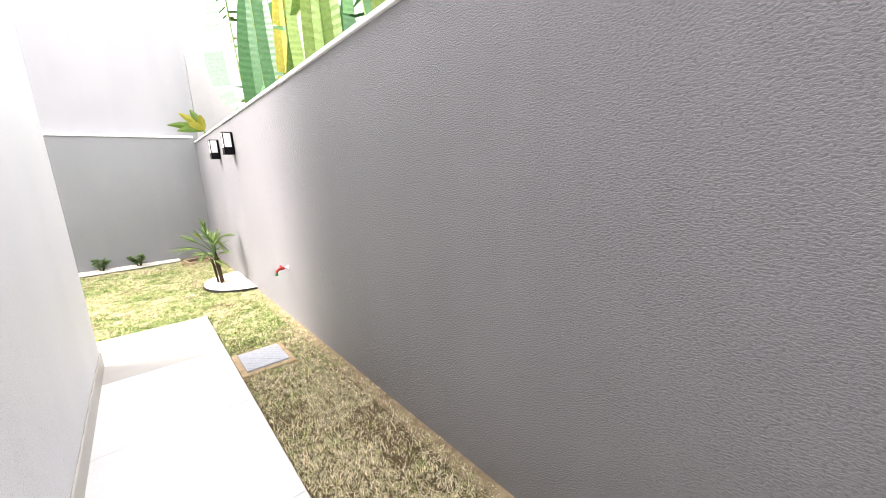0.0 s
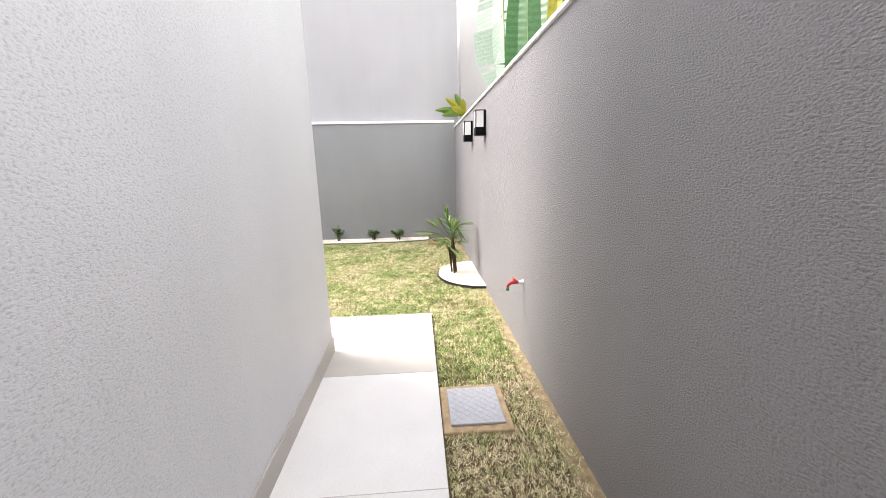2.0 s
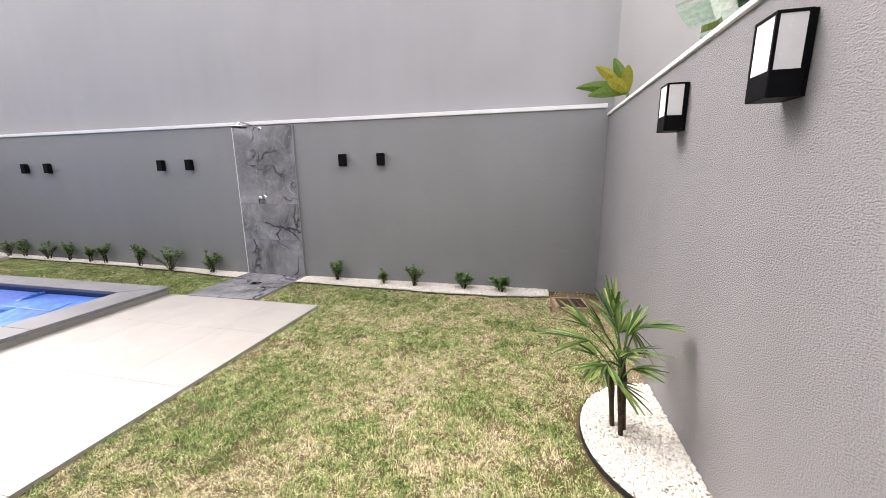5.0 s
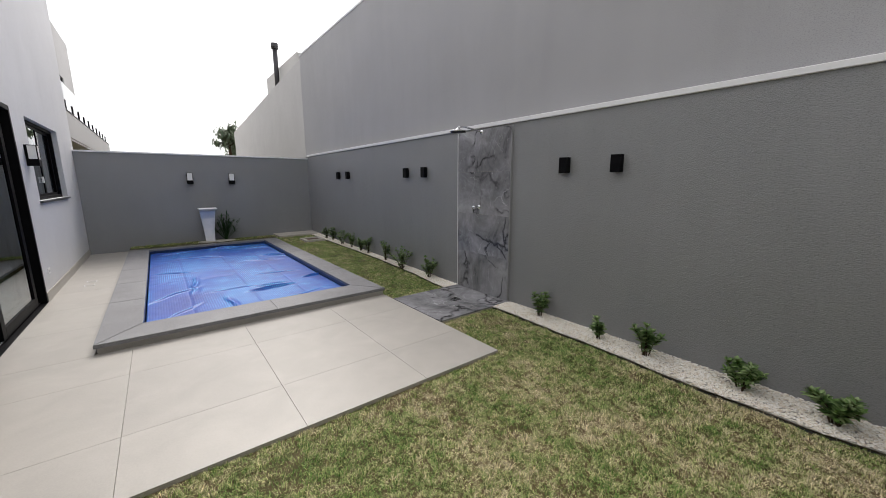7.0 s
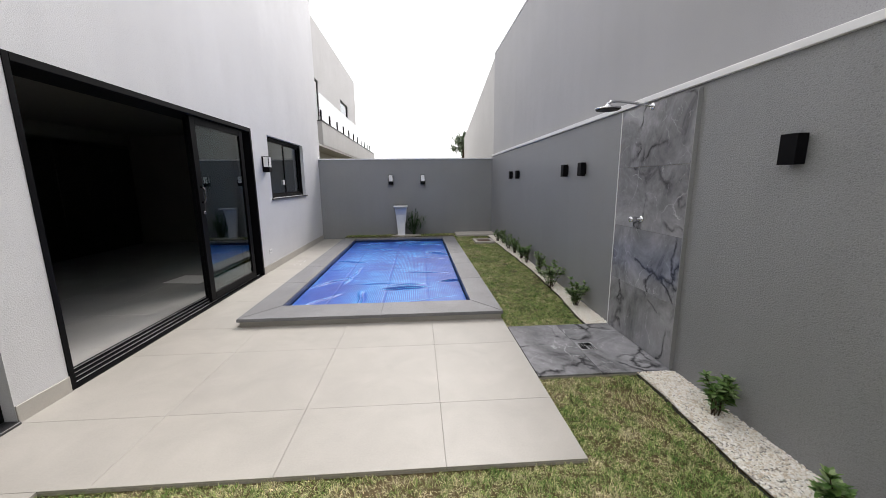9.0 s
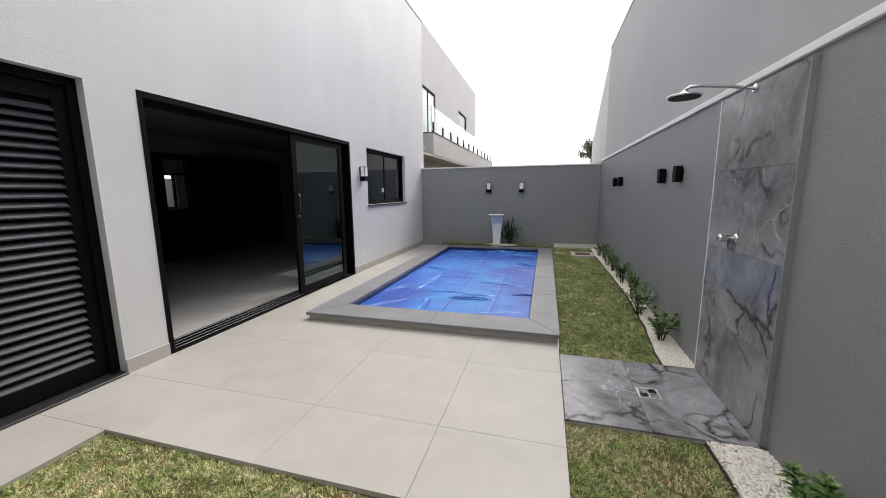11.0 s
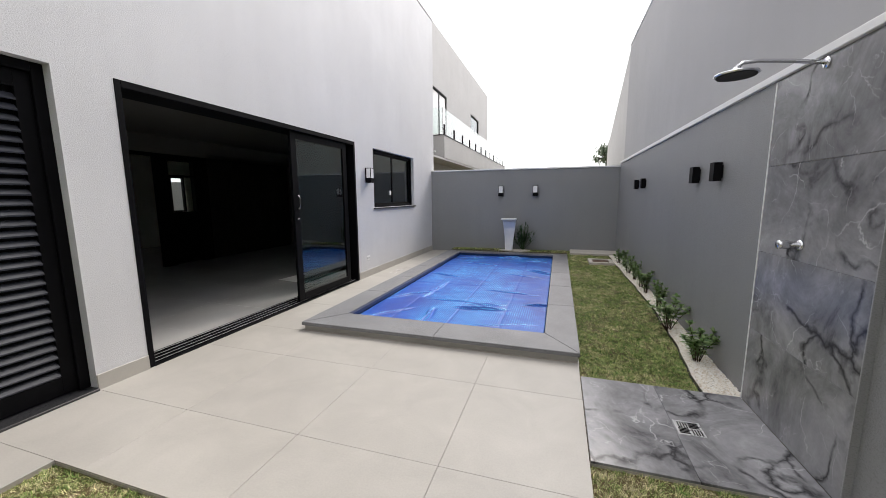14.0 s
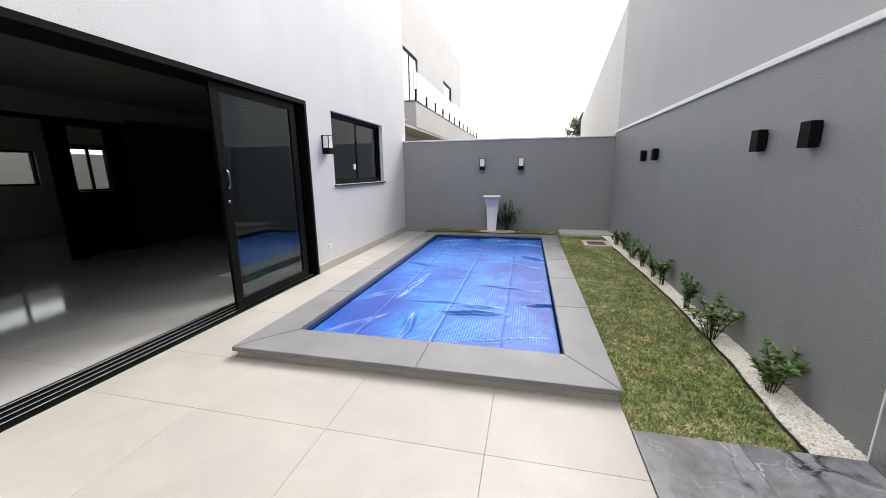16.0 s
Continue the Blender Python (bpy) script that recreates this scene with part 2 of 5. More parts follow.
def leaf_mat(name, stops, rough=0.45, trans=0.25):
    m, n, l, b = material(name, rough, 0, stops[0][1], 0.4)
    g = n.new("ShaderNodeNewGeometry")
    a = ramp(n, l, g.outputs["Random Per Island"], stops)
    w = ramp(n, l, noise_tex(n, l, coords(n, l, kind="World"), 30, 3), [(0.3, (0.8, 0.8, 0.8)), (0.7, (1.15, 1.15, 1.15))])
    c = mix(n, l, 1.0, a, w, "MULTIPLY")
    l.new(c, b.inputs["Base Color"])
    tr = n.new("ShaderNodeBsdfTranslucent")
    l.new(c, tr.inputs["Color"])
    mx = n.new("ShaderNodeMixShader")
    mx.inputs[0].default_value = trans
    l.new(b.outputs[0], mx.inputs[1])
    l.new(tr.outputs[0], mx.inputs[2])
    l.new(mx.outputs[0], n["Material Output"].inputs["Surface"])
    return m


BUSH = leaf_mat("shrub_leaf", [(0.0, (0.06, 0.13, 0.035)), (0.45, (0.14, 0.25, 0.06)), (1.0, (0.38, 0.48, 0.24))])
FROND = leaf_mat("palm_leaf", [(0.0, (0.03, 0.075, 0.022)), (0.45, (0.10, 0.19, 0.04)), (0.75, (0.28, 0.35, 0.09)), (1.0, (0.58, 0.56, 0.34))])
DARKLEAF = leaf_mat("dark_palm_leaf", [(0.0, (0.02, 0.055, 0.018)), (1.0, (0.06, 0.12, 0.04))])
BANANA = leaf_mat("banana_leaf", [(0.0, (0.03, 0.11, 0.03)), (1.0, (0.075, 0.20, 0.05))], 0.35, 0.15)
PALE = leaf_mat("pale_banana_leaf", [(0.0, (0.20, 0.27, 0.20)), (1.0, (0.30, 0.37, 0.29))], 0.35, 0.1)
LIME = leaf_mat("lime_leaf", [(0.0, (0.10, 0.20, 0.03)), (1.0, (0.22, 0.30, 0.06))], 0.4, 0.15)
YELLOW = leaf_mat("yellow_leaf", [(0.0, (0.30, 0.30, 0.03)), (1.0, (0.46, 0.40, 0.05))], 0.45, 0.15)
# Distance haze mixed into the leaf colour: paler and greyer greens.
HAZY_FAR = leaf_mat("hazy_far_foliage", [(0.0, (0.09, 0.13, 0.08)), (1.0, (0.20, 0.25, 0.16))])


def grass_mat(name, blades):
    m, n, l, b = material(name, 0.75, 0, (0.1, 0.15, 0.03), 0.2)
    v = coords(n, l, kind="World")
    patch = noise_tex(n, l, v, 1.3, 6, 0.62, 0.4)
    patch2 = noise_tex(n, l, v, 9.0, 4, 0.6)
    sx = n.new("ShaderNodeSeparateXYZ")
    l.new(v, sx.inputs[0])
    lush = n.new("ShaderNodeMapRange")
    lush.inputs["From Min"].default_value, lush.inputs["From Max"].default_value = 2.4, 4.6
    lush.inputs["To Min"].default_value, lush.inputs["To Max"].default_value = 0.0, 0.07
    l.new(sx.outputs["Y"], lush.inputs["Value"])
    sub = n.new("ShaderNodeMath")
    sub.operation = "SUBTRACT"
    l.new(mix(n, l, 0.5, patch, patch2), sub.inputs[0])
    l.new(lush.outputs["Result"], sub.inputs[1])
    dry = n.new("ShaderNodeMapRange")
    dry.inputs["From Min"].default_value, dry.inputs["From Max"].default_value = -2.4, -0.6
    dry.inputs["To Min"].default_value, dry.inputs["To Max"].default_value = 0.13, 0.0
    l.new(sx.outputs["X"], dry.inputs["Value"])
    add = n.new("ShaderNodeMath")
    l.new(sub.outputs[0], add.inputs[0])
    l.new(dry.outputs["Result"], add.inputs[1])
    pm = add.outputs[0]
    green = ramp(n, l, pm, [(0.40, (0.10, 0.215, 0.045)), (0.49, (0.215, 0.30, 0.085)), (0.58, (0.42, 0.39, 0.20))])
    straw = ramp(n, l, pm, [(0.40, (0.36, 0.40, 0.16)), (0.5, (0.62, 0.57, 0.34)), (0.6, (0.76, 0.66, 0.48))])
    if blades:
        g = n.new("ShaderNodeNewGeometry")
        f = ramp(n, l, g.outputs["Random Per Island"], [(0.32, (0, 0, 0)), (0.62, (1, 1, 1))])
        sep = n.new("ShaderNodeSeparateColor")
        l.new(f, sep.inputs[0])
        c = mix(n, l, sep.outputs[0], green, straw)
        wn = n.new("ShaderNodeTexWhiteNoise")
        wn.noise_dimensions = "1D"
        l.new(g.outputs["Random Per Island"], wn.inputs["W"])
        c = mix(n, l, 1.0, c, ramp(n, l, wn.outputs["Value"], [(0.0, (0.4, 0.44, 0.38)), (0.4, (1.0, 1.0, 0.98)), (1.0, (1.5, 1.48, 1.42))]), "MULTIPLY")
    else:
        c = mix(n, l, 1.0, straw, (0.17, 0.14, 0.10), "MULTIPLY")
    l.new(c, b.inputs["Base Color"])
    return m


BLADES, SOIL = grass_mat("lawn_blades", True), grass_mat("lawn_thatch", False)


def pebble_mat():
    m, n, l, b = material("white_pebble", 0.75, 0, (0.75, 0.72, 0.66), 0.3)
    g = n.new("ShaderNodeNewGeometry")
    l.new(ramp(n, l, g.outputs["Random Per Island"], [(0.0, (0.66, 0.57, 0.44)), (0.3, (0.84, 0.79, 0.69)), (1.0, (0.93, 0.91, 0.86))]), b.inputs["Base Color"])
    return m


PEBBLE = pebble_mat()


# ---- mesh helpers ----
def finish(name, bm, mat, smooth=False):
    bmesh.ops.recalc_face_normals(bm, faces=bm.faces)
    me = bpy.data.meshes.new(name)
    bm.to_mesh(me)
    bm.free()
    me.materials.append(mat)
    if smooth:
        for p in me.polygons:
            p.use_smooth = True
    return me


def box(bm, x0, y0, z0, x1, y1, z1, bev=0.0):
    vs = [bm.verts.new((x, y, z)) for x in (x0, x1) for y in (y0, y1) for z in (z0, z1)]
    fs = [bm.faces.new([vs[i] for i in q]) for q in ((0, 1, 3, 2), (4, 6, 7, 5), (0, 4, 5, 1), (2, 3, 7, 6), (0, 2, 6, 4), (1, 5, 7, 3))]
    if bev:
        bmesh.ops.bevel(bm, geom=list({e for f in fs for e in f.edges}), offset=bev, segments=1, affect="EDGES")
    return bm


def boxes(*rows, bev=0.0):
    bm = bmesh.new()
    for r in rows:
        box(bm, *r, bev=bev)
    return bm


def tube(bm, pts, rad, seg=10, caps=True):
    """A round bar along points; rad is one radius or one per point."""
    pts = [Vector(p) for p in pts]
    rs = rad if isinstance(rad, (list, tuple)) else [rad] * len(pts)
    rings = []
    for i, p in enumerate(pts):
        d = (pts[min(i + 1, len(pts) - 1)] - pts[max(i - 1, 0)]).normalized()
        a = d.orthogonal().normalized() if not rings else (u - d * u.dot(d)).normalized()
        u = a
        w = d.cross(a)
        rings.append([bm.verts.new(p + (a * math.cos(k * math.tau / seg) + w * math.sin(k * math.tau / seg)) * rs[i]) for k in range(seg)])
    for r, s in zip(rings, rings[1:]):
        for k in range(seg):
            bm.faces.new((r[k], r[(k + 1) % seg], s[(k + 1) % seg], s[k]))
    if caps:
        bm.faces.new(rings[0][::-1])
        bm.faces.new(rings[-1])
    return bm


def lathe(bm, profile, origin, axis="Z", seg=24):
    """Turn (radius, height) pairs round an axis through origin."""
    o = Vector(origin)
    rings = []
    for r, h in profile:
        ring = []
        for k in range(seg):
            c, s = math.cos(k * math.tau / seg) * r, math.sin(k * math.tau / seg) * r
            ring.append(bm.verts.new(o + Vector({"Z": (c, s, h), "X": (h, c, s), "Y": (c, h, s)}[axis])))
        rings.append(ring)
    for a, b in zip(rings, rings[1:]):
        for k in range(seg):
            bm.faces.new((a[k], a[(k + 1) % seg], b[(k + 1) % seg], b[k]))
    bm.faces.new(rings[0][::-1])
    bm.faces.new(rings[-1])
    return bm


def thing(name, label, category, loc=(0, 0, 0), rz=0, group="", kind=""):
    ob = new(name)
    ob.empty_display_size = 0.1
    ob.matrix_world = pose(*loc, 0, 0, rz)
    return tagged(ob, label, category, group, kind)


def part(name, bm, mat, parent, label="", smooth=False):
    ob = new(name, finish(name, bm, mat, smooth))
    ob.parent = parent
    if label:
        tagged(ob, label)
    return ob


def structure(name, bm, mat, label, category):
    return tagged(new(name, finish(name, bm, mat)), label, category, kind="structure")


def pierced(axis, at, thick, u0, u1, z0, z1, holes):
    """A wall across `axis` from at to at+thick with clean rectangular openings (u0, u1, z0, z1)."""
    us = sorted({u0, u1, *(h[0] for h in holes), *(h[1] for h in holes)})
    zs = sorted({z0, z1, *(h[2] for h in holes), *(h[3] for h in holes)})

    def solid(i, j):
        if not (0 <= i < len(us) - 1 and 0 <= j < len(zs) - 1):
            return False
        u, z = (us[i] + us[i + 1]) / 2, (zs[j] + zs[j + 1]) / 2
        return not any(h[0] < u < h[1] and h[2] < z < h[3] for h in holes)
    bm, made = bmesh.new(), {}

    def v(i, j, s):
        if (i, j, s) not in made:
            d = at + thick * s
            made[i, j, s] = bm.verts.new((d, us[i], zs[j]) if axis == "x" else (us[i], d, zs[j]))
        return made[i, j, s]
    for i in range(len(us) - 1):
        for j in range(len(zs) - 1):
            if not solid(i, j):
                continue
            for s in (0, 1):
                bm.faces.new((v(i, j, s), v(i + 1, j, s), v(i + 1, j + 1, s), v(i, j + 1, s)))
            for di, dj, a, b in ((-1, 0, (i, j), (i, j + 1)), (1, 0, (i + 1, j), (i + 1, j + 1)), (0, -1, (i, j), (i + 1, j)), (0, 1, (i, j + 1), (i + 1, j + 1))):
                if not solid(i + di, j + dj):
                    bm.faces.new((v(*a, 0), v(*b, 0), v(*b, 1), v(*a, 1)))
    return bm


E_X, N_Y, WALL_H, EAST_H = 4.985, 12.38, 2.265, 2.335
HOUSE_S, HOUSE_TOP = 1.54, 6.39


# ---- ground and setting ----
def ground_z(x, y):
    """Lawn level: flat, rising gently along the pool to the north wall."""
    return -0.03 + 0.13 * min(1.0, max(0.0, (y - 5.6) / 6.2))


def ground_mesh():
    bm = bmesh.new()
    xs = [-60, -20, -9, -6, -3, 0.0, 0.69, 0.71, 2, 3.79, 4.4, 5.3, 9, 25, 60]
    ys = [-60, -20, -6, -0.6, 0.0, 1.4, 3.4, 5.6, 7.1, 8.7, 10.2, 11.8, 12.6, 16, 30, 60, 140]
    pool = lambda x, y: 0.7 <= x < 3.79 and 5.6 <= y < 11.8
    vs = {(i, j): bm.verts.new((x, y, ground_z(x, y) if 0.70 <= x < 5.4 and -0.1 <= y < 12.7 else -0.06)) for i, x in enumerate(xs) for j, y in enumerate(ys)}
    for i in range(len(xs) - 1):
        for j in range(len(ys) - 1):
            if not pool(xs[i], ys[j]):
                bm.faces.new((vs[i, j], vs[i + 1, j], vs[i + 1, j + 1], vs[i, j + 1]))
    return bm


structure("ground", ground_mesh(), SOIL, "thatch and soil under the lawn, level, reaching far out", "ground")

# house shell
SLIDE = (4.43, 8.19, -0.1, 2.545)
LOUVRE = (2.36, 4.03, -0.1, 2.53)
WINDOW = (8.87, 11.01, 1.345, 2.52)
structure("wall_house_east", pierced("x", -0.2, 0.2, HOUSE_S, N_Y + 0.2, -0.1, HOUSE_TOP, [SLIDE, LOUVRE, WINDOW]), HOUSE,
          "light grey texture-coated house wall with a wide sliding door, louvred door and window", "wall")
structure("wall_house_south", boxes((-9.0, HOUSE_S, -0.1, -0.2, HOUSE_S + 0.2, HOUSE_TOP)), HOUSE, "light grey texture-coated house wall along the side passage", "wall")
structure("wall_house_west", pierced("x", -9.2, 0.2, HOUSE_S, N_Y + 0.2, -0.1, HOUSE_TOP, [(8.6, 10.2, 1.3, 2.15), (10.95, 11.9, 1.1, 2.3)]), INNER_LIT, "cream plastered far wall of the living room with two windows", "wall")
structure("wall_house_north", boxes((-9.0, N_Y, -0.1, -0.2, N_Y + 0.2, HOUSE_TOP)), INNER_SHADED, "plain plastered north wall of the house", "wall")
structure("wall_inside_south", boxes((-9.0, 4.15, 0.0, -0.2, 4.27, 2.95)), INNER_SHADED, "plastered wall dividing the living room, toned dark for shade", "wall")
structure("ceiling", boxes((-9.0, HOUSE_S + 0.2, 2.95, -0.2, N_Y, 3.1)), INNER_SHADED, "plain plastered living room ceiling", "ceiling")
structure("roof", boxes((-9.2, HOUSE_S, HOUSE_TOP, -0.0, N_Y + 0.2, HOUSE_TOP + 0.05)), GALV, "flat roof edge with dark metal flashing", "roof")
for x0, x1, y0, y1, name in ((0.0, 0.012, 4.03, 4.43, "baseboard_pier"), (0.0, 0.012, 8.19, N_Y, "baseboard_pool"), (0.0, 0.012, HOUSE_S - 0.012, 2.36, "baseboard_corner"), (-9.0, 0.0, HOUSE_S - 0.012, HOUSE_S, "baseboard_passage")):
    structure(name, boxes((x0, y0, -0.02, x1, y1, 0.13), bev=0.003), PORC, "beige porcelain skirting along the house wall", "baseboard")

# boundary walls with white metal copings
structure("wall_east", boxes((E_X, -0.15, -0.1, E_X + 0.15, N_Y + 0.15, EAST_H)), DARK, "dark grey texture-coated garden wall", "wall")
structure("wall_north", boxes((0.0, N_Y, -0.1, E_X, N_Y + 0.15, WALL_H)), DARK, "dark grey texture-coated garden wall behind the pool", "wall")
structure("wall_south", boxes((-9.0, -0.15, -0.1, E_X, 0.0, WALL_H - 0.02)), SOUTHC, "grey texture-coated boundary wall of the side passage", "wall")
structure("wall_passage_end", boxes((-9.2, -0.15, -0.1, -9.0, HOUSE_S, 2.6)), HOUSE, "plain wall closing the side passage", "wall")


structure("trim_coping_east", boxes((E_X - 0.025, 0.025, EAST_H, E_X + 0.15, N_Y - 0.03, EAST_H + 0.05), bev=0.004), CAP, "folded white metal coping along the wall top", "trim")
structure("trim_coping_north", boxes((0.0, N_Y - 0.025, WALL_H, E_X + 0.15, N_Y + 0.17, WALL_H + 0.035), bev=0.004), CAP, "folded white metal coping along the wall top", "trim")
structure("trim_coping_south", boxes((-9.0, -0.17, WALL_H - 0.02, E_X + 0.15, 0.02, WALL_H + 0.012), bev=0.004), CAP, "folded white metal coping along the wall top", "trim")

# neighbours
tall = thing("neighbour_house", "tall plain grey neighbour house wall rising over the garden wall", "house")
part("wall", boxes((E_X + 0.152, -0.08, -0.1, 9.5, 12.95, 5.27)), TALL, tall)
bm = bmesh.new()
vs = [bm.verts.new((x, y, z)) for x, y, zt in ((5.137, 12.952, 5.2), (8.0, 43.0, 6.4), (12.0, 43.0, 6.4), (9.5, 12.952, 5.2)) for z in (-0.1, zt)]
for k in range(4):
    a, b = 2 * k, 2 * ((k + 1) % 4)
    bm.faces.new((vs[a], vs[b], vs[b + 1], vs[a + 1]))
bm.faces.new(vs[1::2])
part("wall", bm, CREAM, tall, "paler cream stretch of wall")
part("roof_flashing", boxes((E_X + 0.14, -0.1, 5.27, 9.5, 12.95, 5.31)), CAP, tall)
far_house = thing("far_house", "far white house with a dark metal chimney flue", "house", (10.6, 35.3, 0))
part("wall", boxes((-0.1, -5.0, -0.1, 6.0, 4.0, 10.9)), CREAM, far_house)
bm = bmesh.new()
tube(bm, [(-0.4, -0.6, 8.9), (-0.4, -0.6, 12.3)], 0.18, 14)
tube(bm, [(-0.4, -0.6, 12.2), (-0.4, -0.6, 12.6)], 0.27, 14)
part("chimney_flue", bm, GALV, far_house, "dark metal chimney flue with a cowl", True)
back = thing("cream_house", "plain cream house wall behind the banana plants", "house")
part("wall", boxes((8.2, -9.0, -0.1, 12.0, -0.5, 7.5)), CREAM, back)

# patio, passage slab: porcelain tiles on a mortar bed
TILE_X = [0.0, 0.98, 1.96, 2.94, 3.785]
patio = structure("patio", boxes((0.0, 3.405, -0.08, 3.785, 5.66, -0.012), (0.70, 5.66, -0.08, 3.785, 5.698, -0.002), (0.0, 5.66, -0.07, 0.70, N_Y, -0.012), (0.0, 0.71, -0.08, 0.72, 3.405, -0.012), (-9.0, 0.71, -0.08, 0.0, HOUSE_S, -0.012)), GROUT,
                  "paved patio and passage of large beige porcelain tiles", "patio")


def tile(parent, x0, y0, x1, y1, z0, z1, mat, name="tile", gap=0.001, bev=0.001):
    bm = boxes((x0 + gap, y0 + gap, z0, x1 - gap, y1 - gap, z1), bev=bev)
    return part(name, bm, mat, parent)


for a, b in zip(TILE_X, TILE_X[1:]):
    for c, d in ((3.405, 4.035), (4.035, 5.025), (5.025, 5.66)):
        tile(patio, a, c, b, d, -0.012, 0, PORC)
for k in range(7):
    tile(patio, 0, 5.66 + k * 0.98, 0.70, min(5.66 + (k + 1) * 0.98, N_Y), -0.012, 0, PORC)
for c, d in ((0.71, HOUSE_S), (HOUSE_S, 2.48), (2.48, 3.405)):
    tile(patio, 0, c, 0.72, d, -0.012, 0, PORC)
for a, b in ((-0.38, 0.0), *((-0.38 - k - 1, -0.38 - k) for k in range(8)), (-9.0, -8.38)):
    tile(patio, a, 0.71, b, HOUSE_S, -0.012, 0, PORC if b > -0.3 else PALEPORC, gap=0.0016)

# interior floor
living = structure("floor", boxes((-9.0, HOUSE_S + 0.2, -0.1, -0.36, N_Y, -0.01)), GROUT, "bed of the polished interior floor", "floor")
for i in range(9):
    for j in range(9):
        y = 4.27 + j * 0.98
        if y < N_Y - 0.05:
            tile(living, max(-9.0, -0.36 - (i + 1) * 0.98), y, -0.36 - i * 0.98, min(y + 0.98, N_Y), -0.01, 0.0, INFLOOR)

# ---- sliding door ----
slide = tagged(new("door_1"), "black aluminium sliding glass door, slid wide open", "sliding door", kind="structure")
y0, y1, _, zt = SLIDE
part("frame", boxes((-0.355, y0, 0, 0.006, y0 + 0.05, zt), (-0.355, y1 - 0.05, 0, 0.006, y1, zt), (-0.355, y0 + 0.05, zt - 0.06, 0.006, y1 - 0.05, zt), bev=0.003), BLACK, slide)
part("inner_jamb", boxes((-0.353, y0 - 0.16, 0.0, -0.202, y0 - 0.002, 2.9), (-0.353, y1 + 0.002, 0.0, -0.202, y1 + 0.25, 2.9), (-0.353, y0 - 0.002, zt + 0.002, -0.202, y1 + 0.002, 2.9)), INNER_SHADED, slide, "plastered reveal")
part("threshold", boxes((-0.355, y0 + 0.05, -0.09, 0.006, y1 - 0.05, 0.004), bev=0.002), BLACK, slide)
for k in range(4):
    x = -0.29 + k * 0.075
    rail = part("rail", boxes((x - 0.004, y0 + 0.05, 0.004, x + 0.004, y1 - 0.05, 0.016)), BLACK, slide)
    part("rail_cap", boxes((x - 0.003, y0 + 0.05, 0.016, x + 0.003, y1 - 0.05, 0.019)), RAIL, rail, "bright aluminium cap")


def leaf(x, ya, yb, handle):
    ob = part("leaf", boxes((x - 0.02, ya, 0.027, x + 0.02, ya + 0.11, zt - 0.062), (x - 0.02, yb - 0.11, 0.027, x + 0.02, yb, zt - 0.062),
                            (x - 0.02, ya + 0.11, 0.027, x + 0.02, yb - 0.11, 0.14), (x - 0.02, ya + 0.11, zt - 0.16, x + 0.02, yb - 0.11, zt - 0.062), bev=0.003), BLACK, slide)
    pane = part("pane", boxes((x - 0.004, ya + 0.1, 0.13, x + 0.004, yb - 0.1, zt - 0.15)), GLASS, ob, "dark reflective glass pane")
    pane.visible_shadow = False
    if handle:
        bm = bmesh.new()
        yh = ya + 0.055
        tube(bm, [(x + 0.02, yh, 1.59), (x + 0.055, yh, 1.585), (x + 0.075, yh, 1.55), (x + 0.08, yh, 1.49), (x + 0.075, yh, 1.43), (x + 0.055, yh, 1.395), (x + 0.02, yh, 1.39)], 0.011, 10)
        part("handle", bm, DARKCHROME, ob, "dark chrome bow handle", True)
        bm = bmesh.new()
        lathe(bm, [(0.02, 0), (0.02, 0.012), (0.012, 0.03)], (x + 0.02, yh, 1.25), "X", 14)
        part("lock", bm, DARKCHROME, ob, "dark chrome lock knob", True)


leaf(-0.065, 6.57, 7.97, True)
leaf(-0.14, 6.68, 8.10, False)
leaf(-0.215, 6.75, 8.13, False)

# louvred door
louv = tagged(new("door_2"), "black aluminium louvred door with horizontal slats, closed", "louvred door", kind="structure")
y0, y1, _, zl = LOUVRE
part("frame", boxes((-0.19, y0, 0.02, -0.08, y0 + 0.07, zl), (-0.19, y1 - 0.07, 0.02, -0.08, y1, zl), (-0.19, y0 + 0.07, zl - 0.07, -0.08, y1 - 0.07, zl), bev=0.003), BLACK, louv)
part("sill", boxes((-0.2, y0 + 0.002, -0.09, 0.03, y1 - 0.002, 0.02), bev=0.003), GRANITE, louv, "black granite sill")
for ya, yb in ((y0 + 0.07, (y0 + y1) / 2 - 0.002), ((y0 + y1) / 2 + 0.002, y1 - 0.07)):
    lf = part("leaf", boxes((-0.16, ya, 0.03, -0.11, ya + 0.09, zl - 0.075), (-0.16, yb - 0.09, 0.03, -0.11, yb, zl - 0.075), (-0.16, ya + 0.09, 0.03, -0.11, yb - 0.09, 0.17), (-0.16, ya + 0.09, zl - 0.19, -0.11, yb - 0.09, zl - 0.075),
                            (-0.162, ya + 0.09, 0.17, -0.158, yb - 0.09, zl - 0.19), bev=0.002), BLACK, louv)
    bm = bmesh.new()
    vs = [bm.verts.new((x, y, z)) for y in (ya + 0.09, yb - 0.09) for x, z in ((-0.114, 0), (-0.106, 0.002), (-0.106, 0.012), (-0.140, 0.05), (-0.150, 0.05))]
    for k in range(5):
        bm.faces.new((vs[k], vs[(k + 1) % 5], vs[5 + (k + 1) % 5], vs[5 + k]))
    bm.faces.new(vs[:5][::-1])
    bm.faces.new(vs[5:])
    me = finish("slat", bm, plain("black_slat_paint", (0.026, 0.029, 0.04), 0.4, 0, 0.4, 0.1, 9))
    for k in range(29):
        s = new("slat", me)
        s.parent, s.location = lf, (0, 0, 0.175 + k * 0.074)

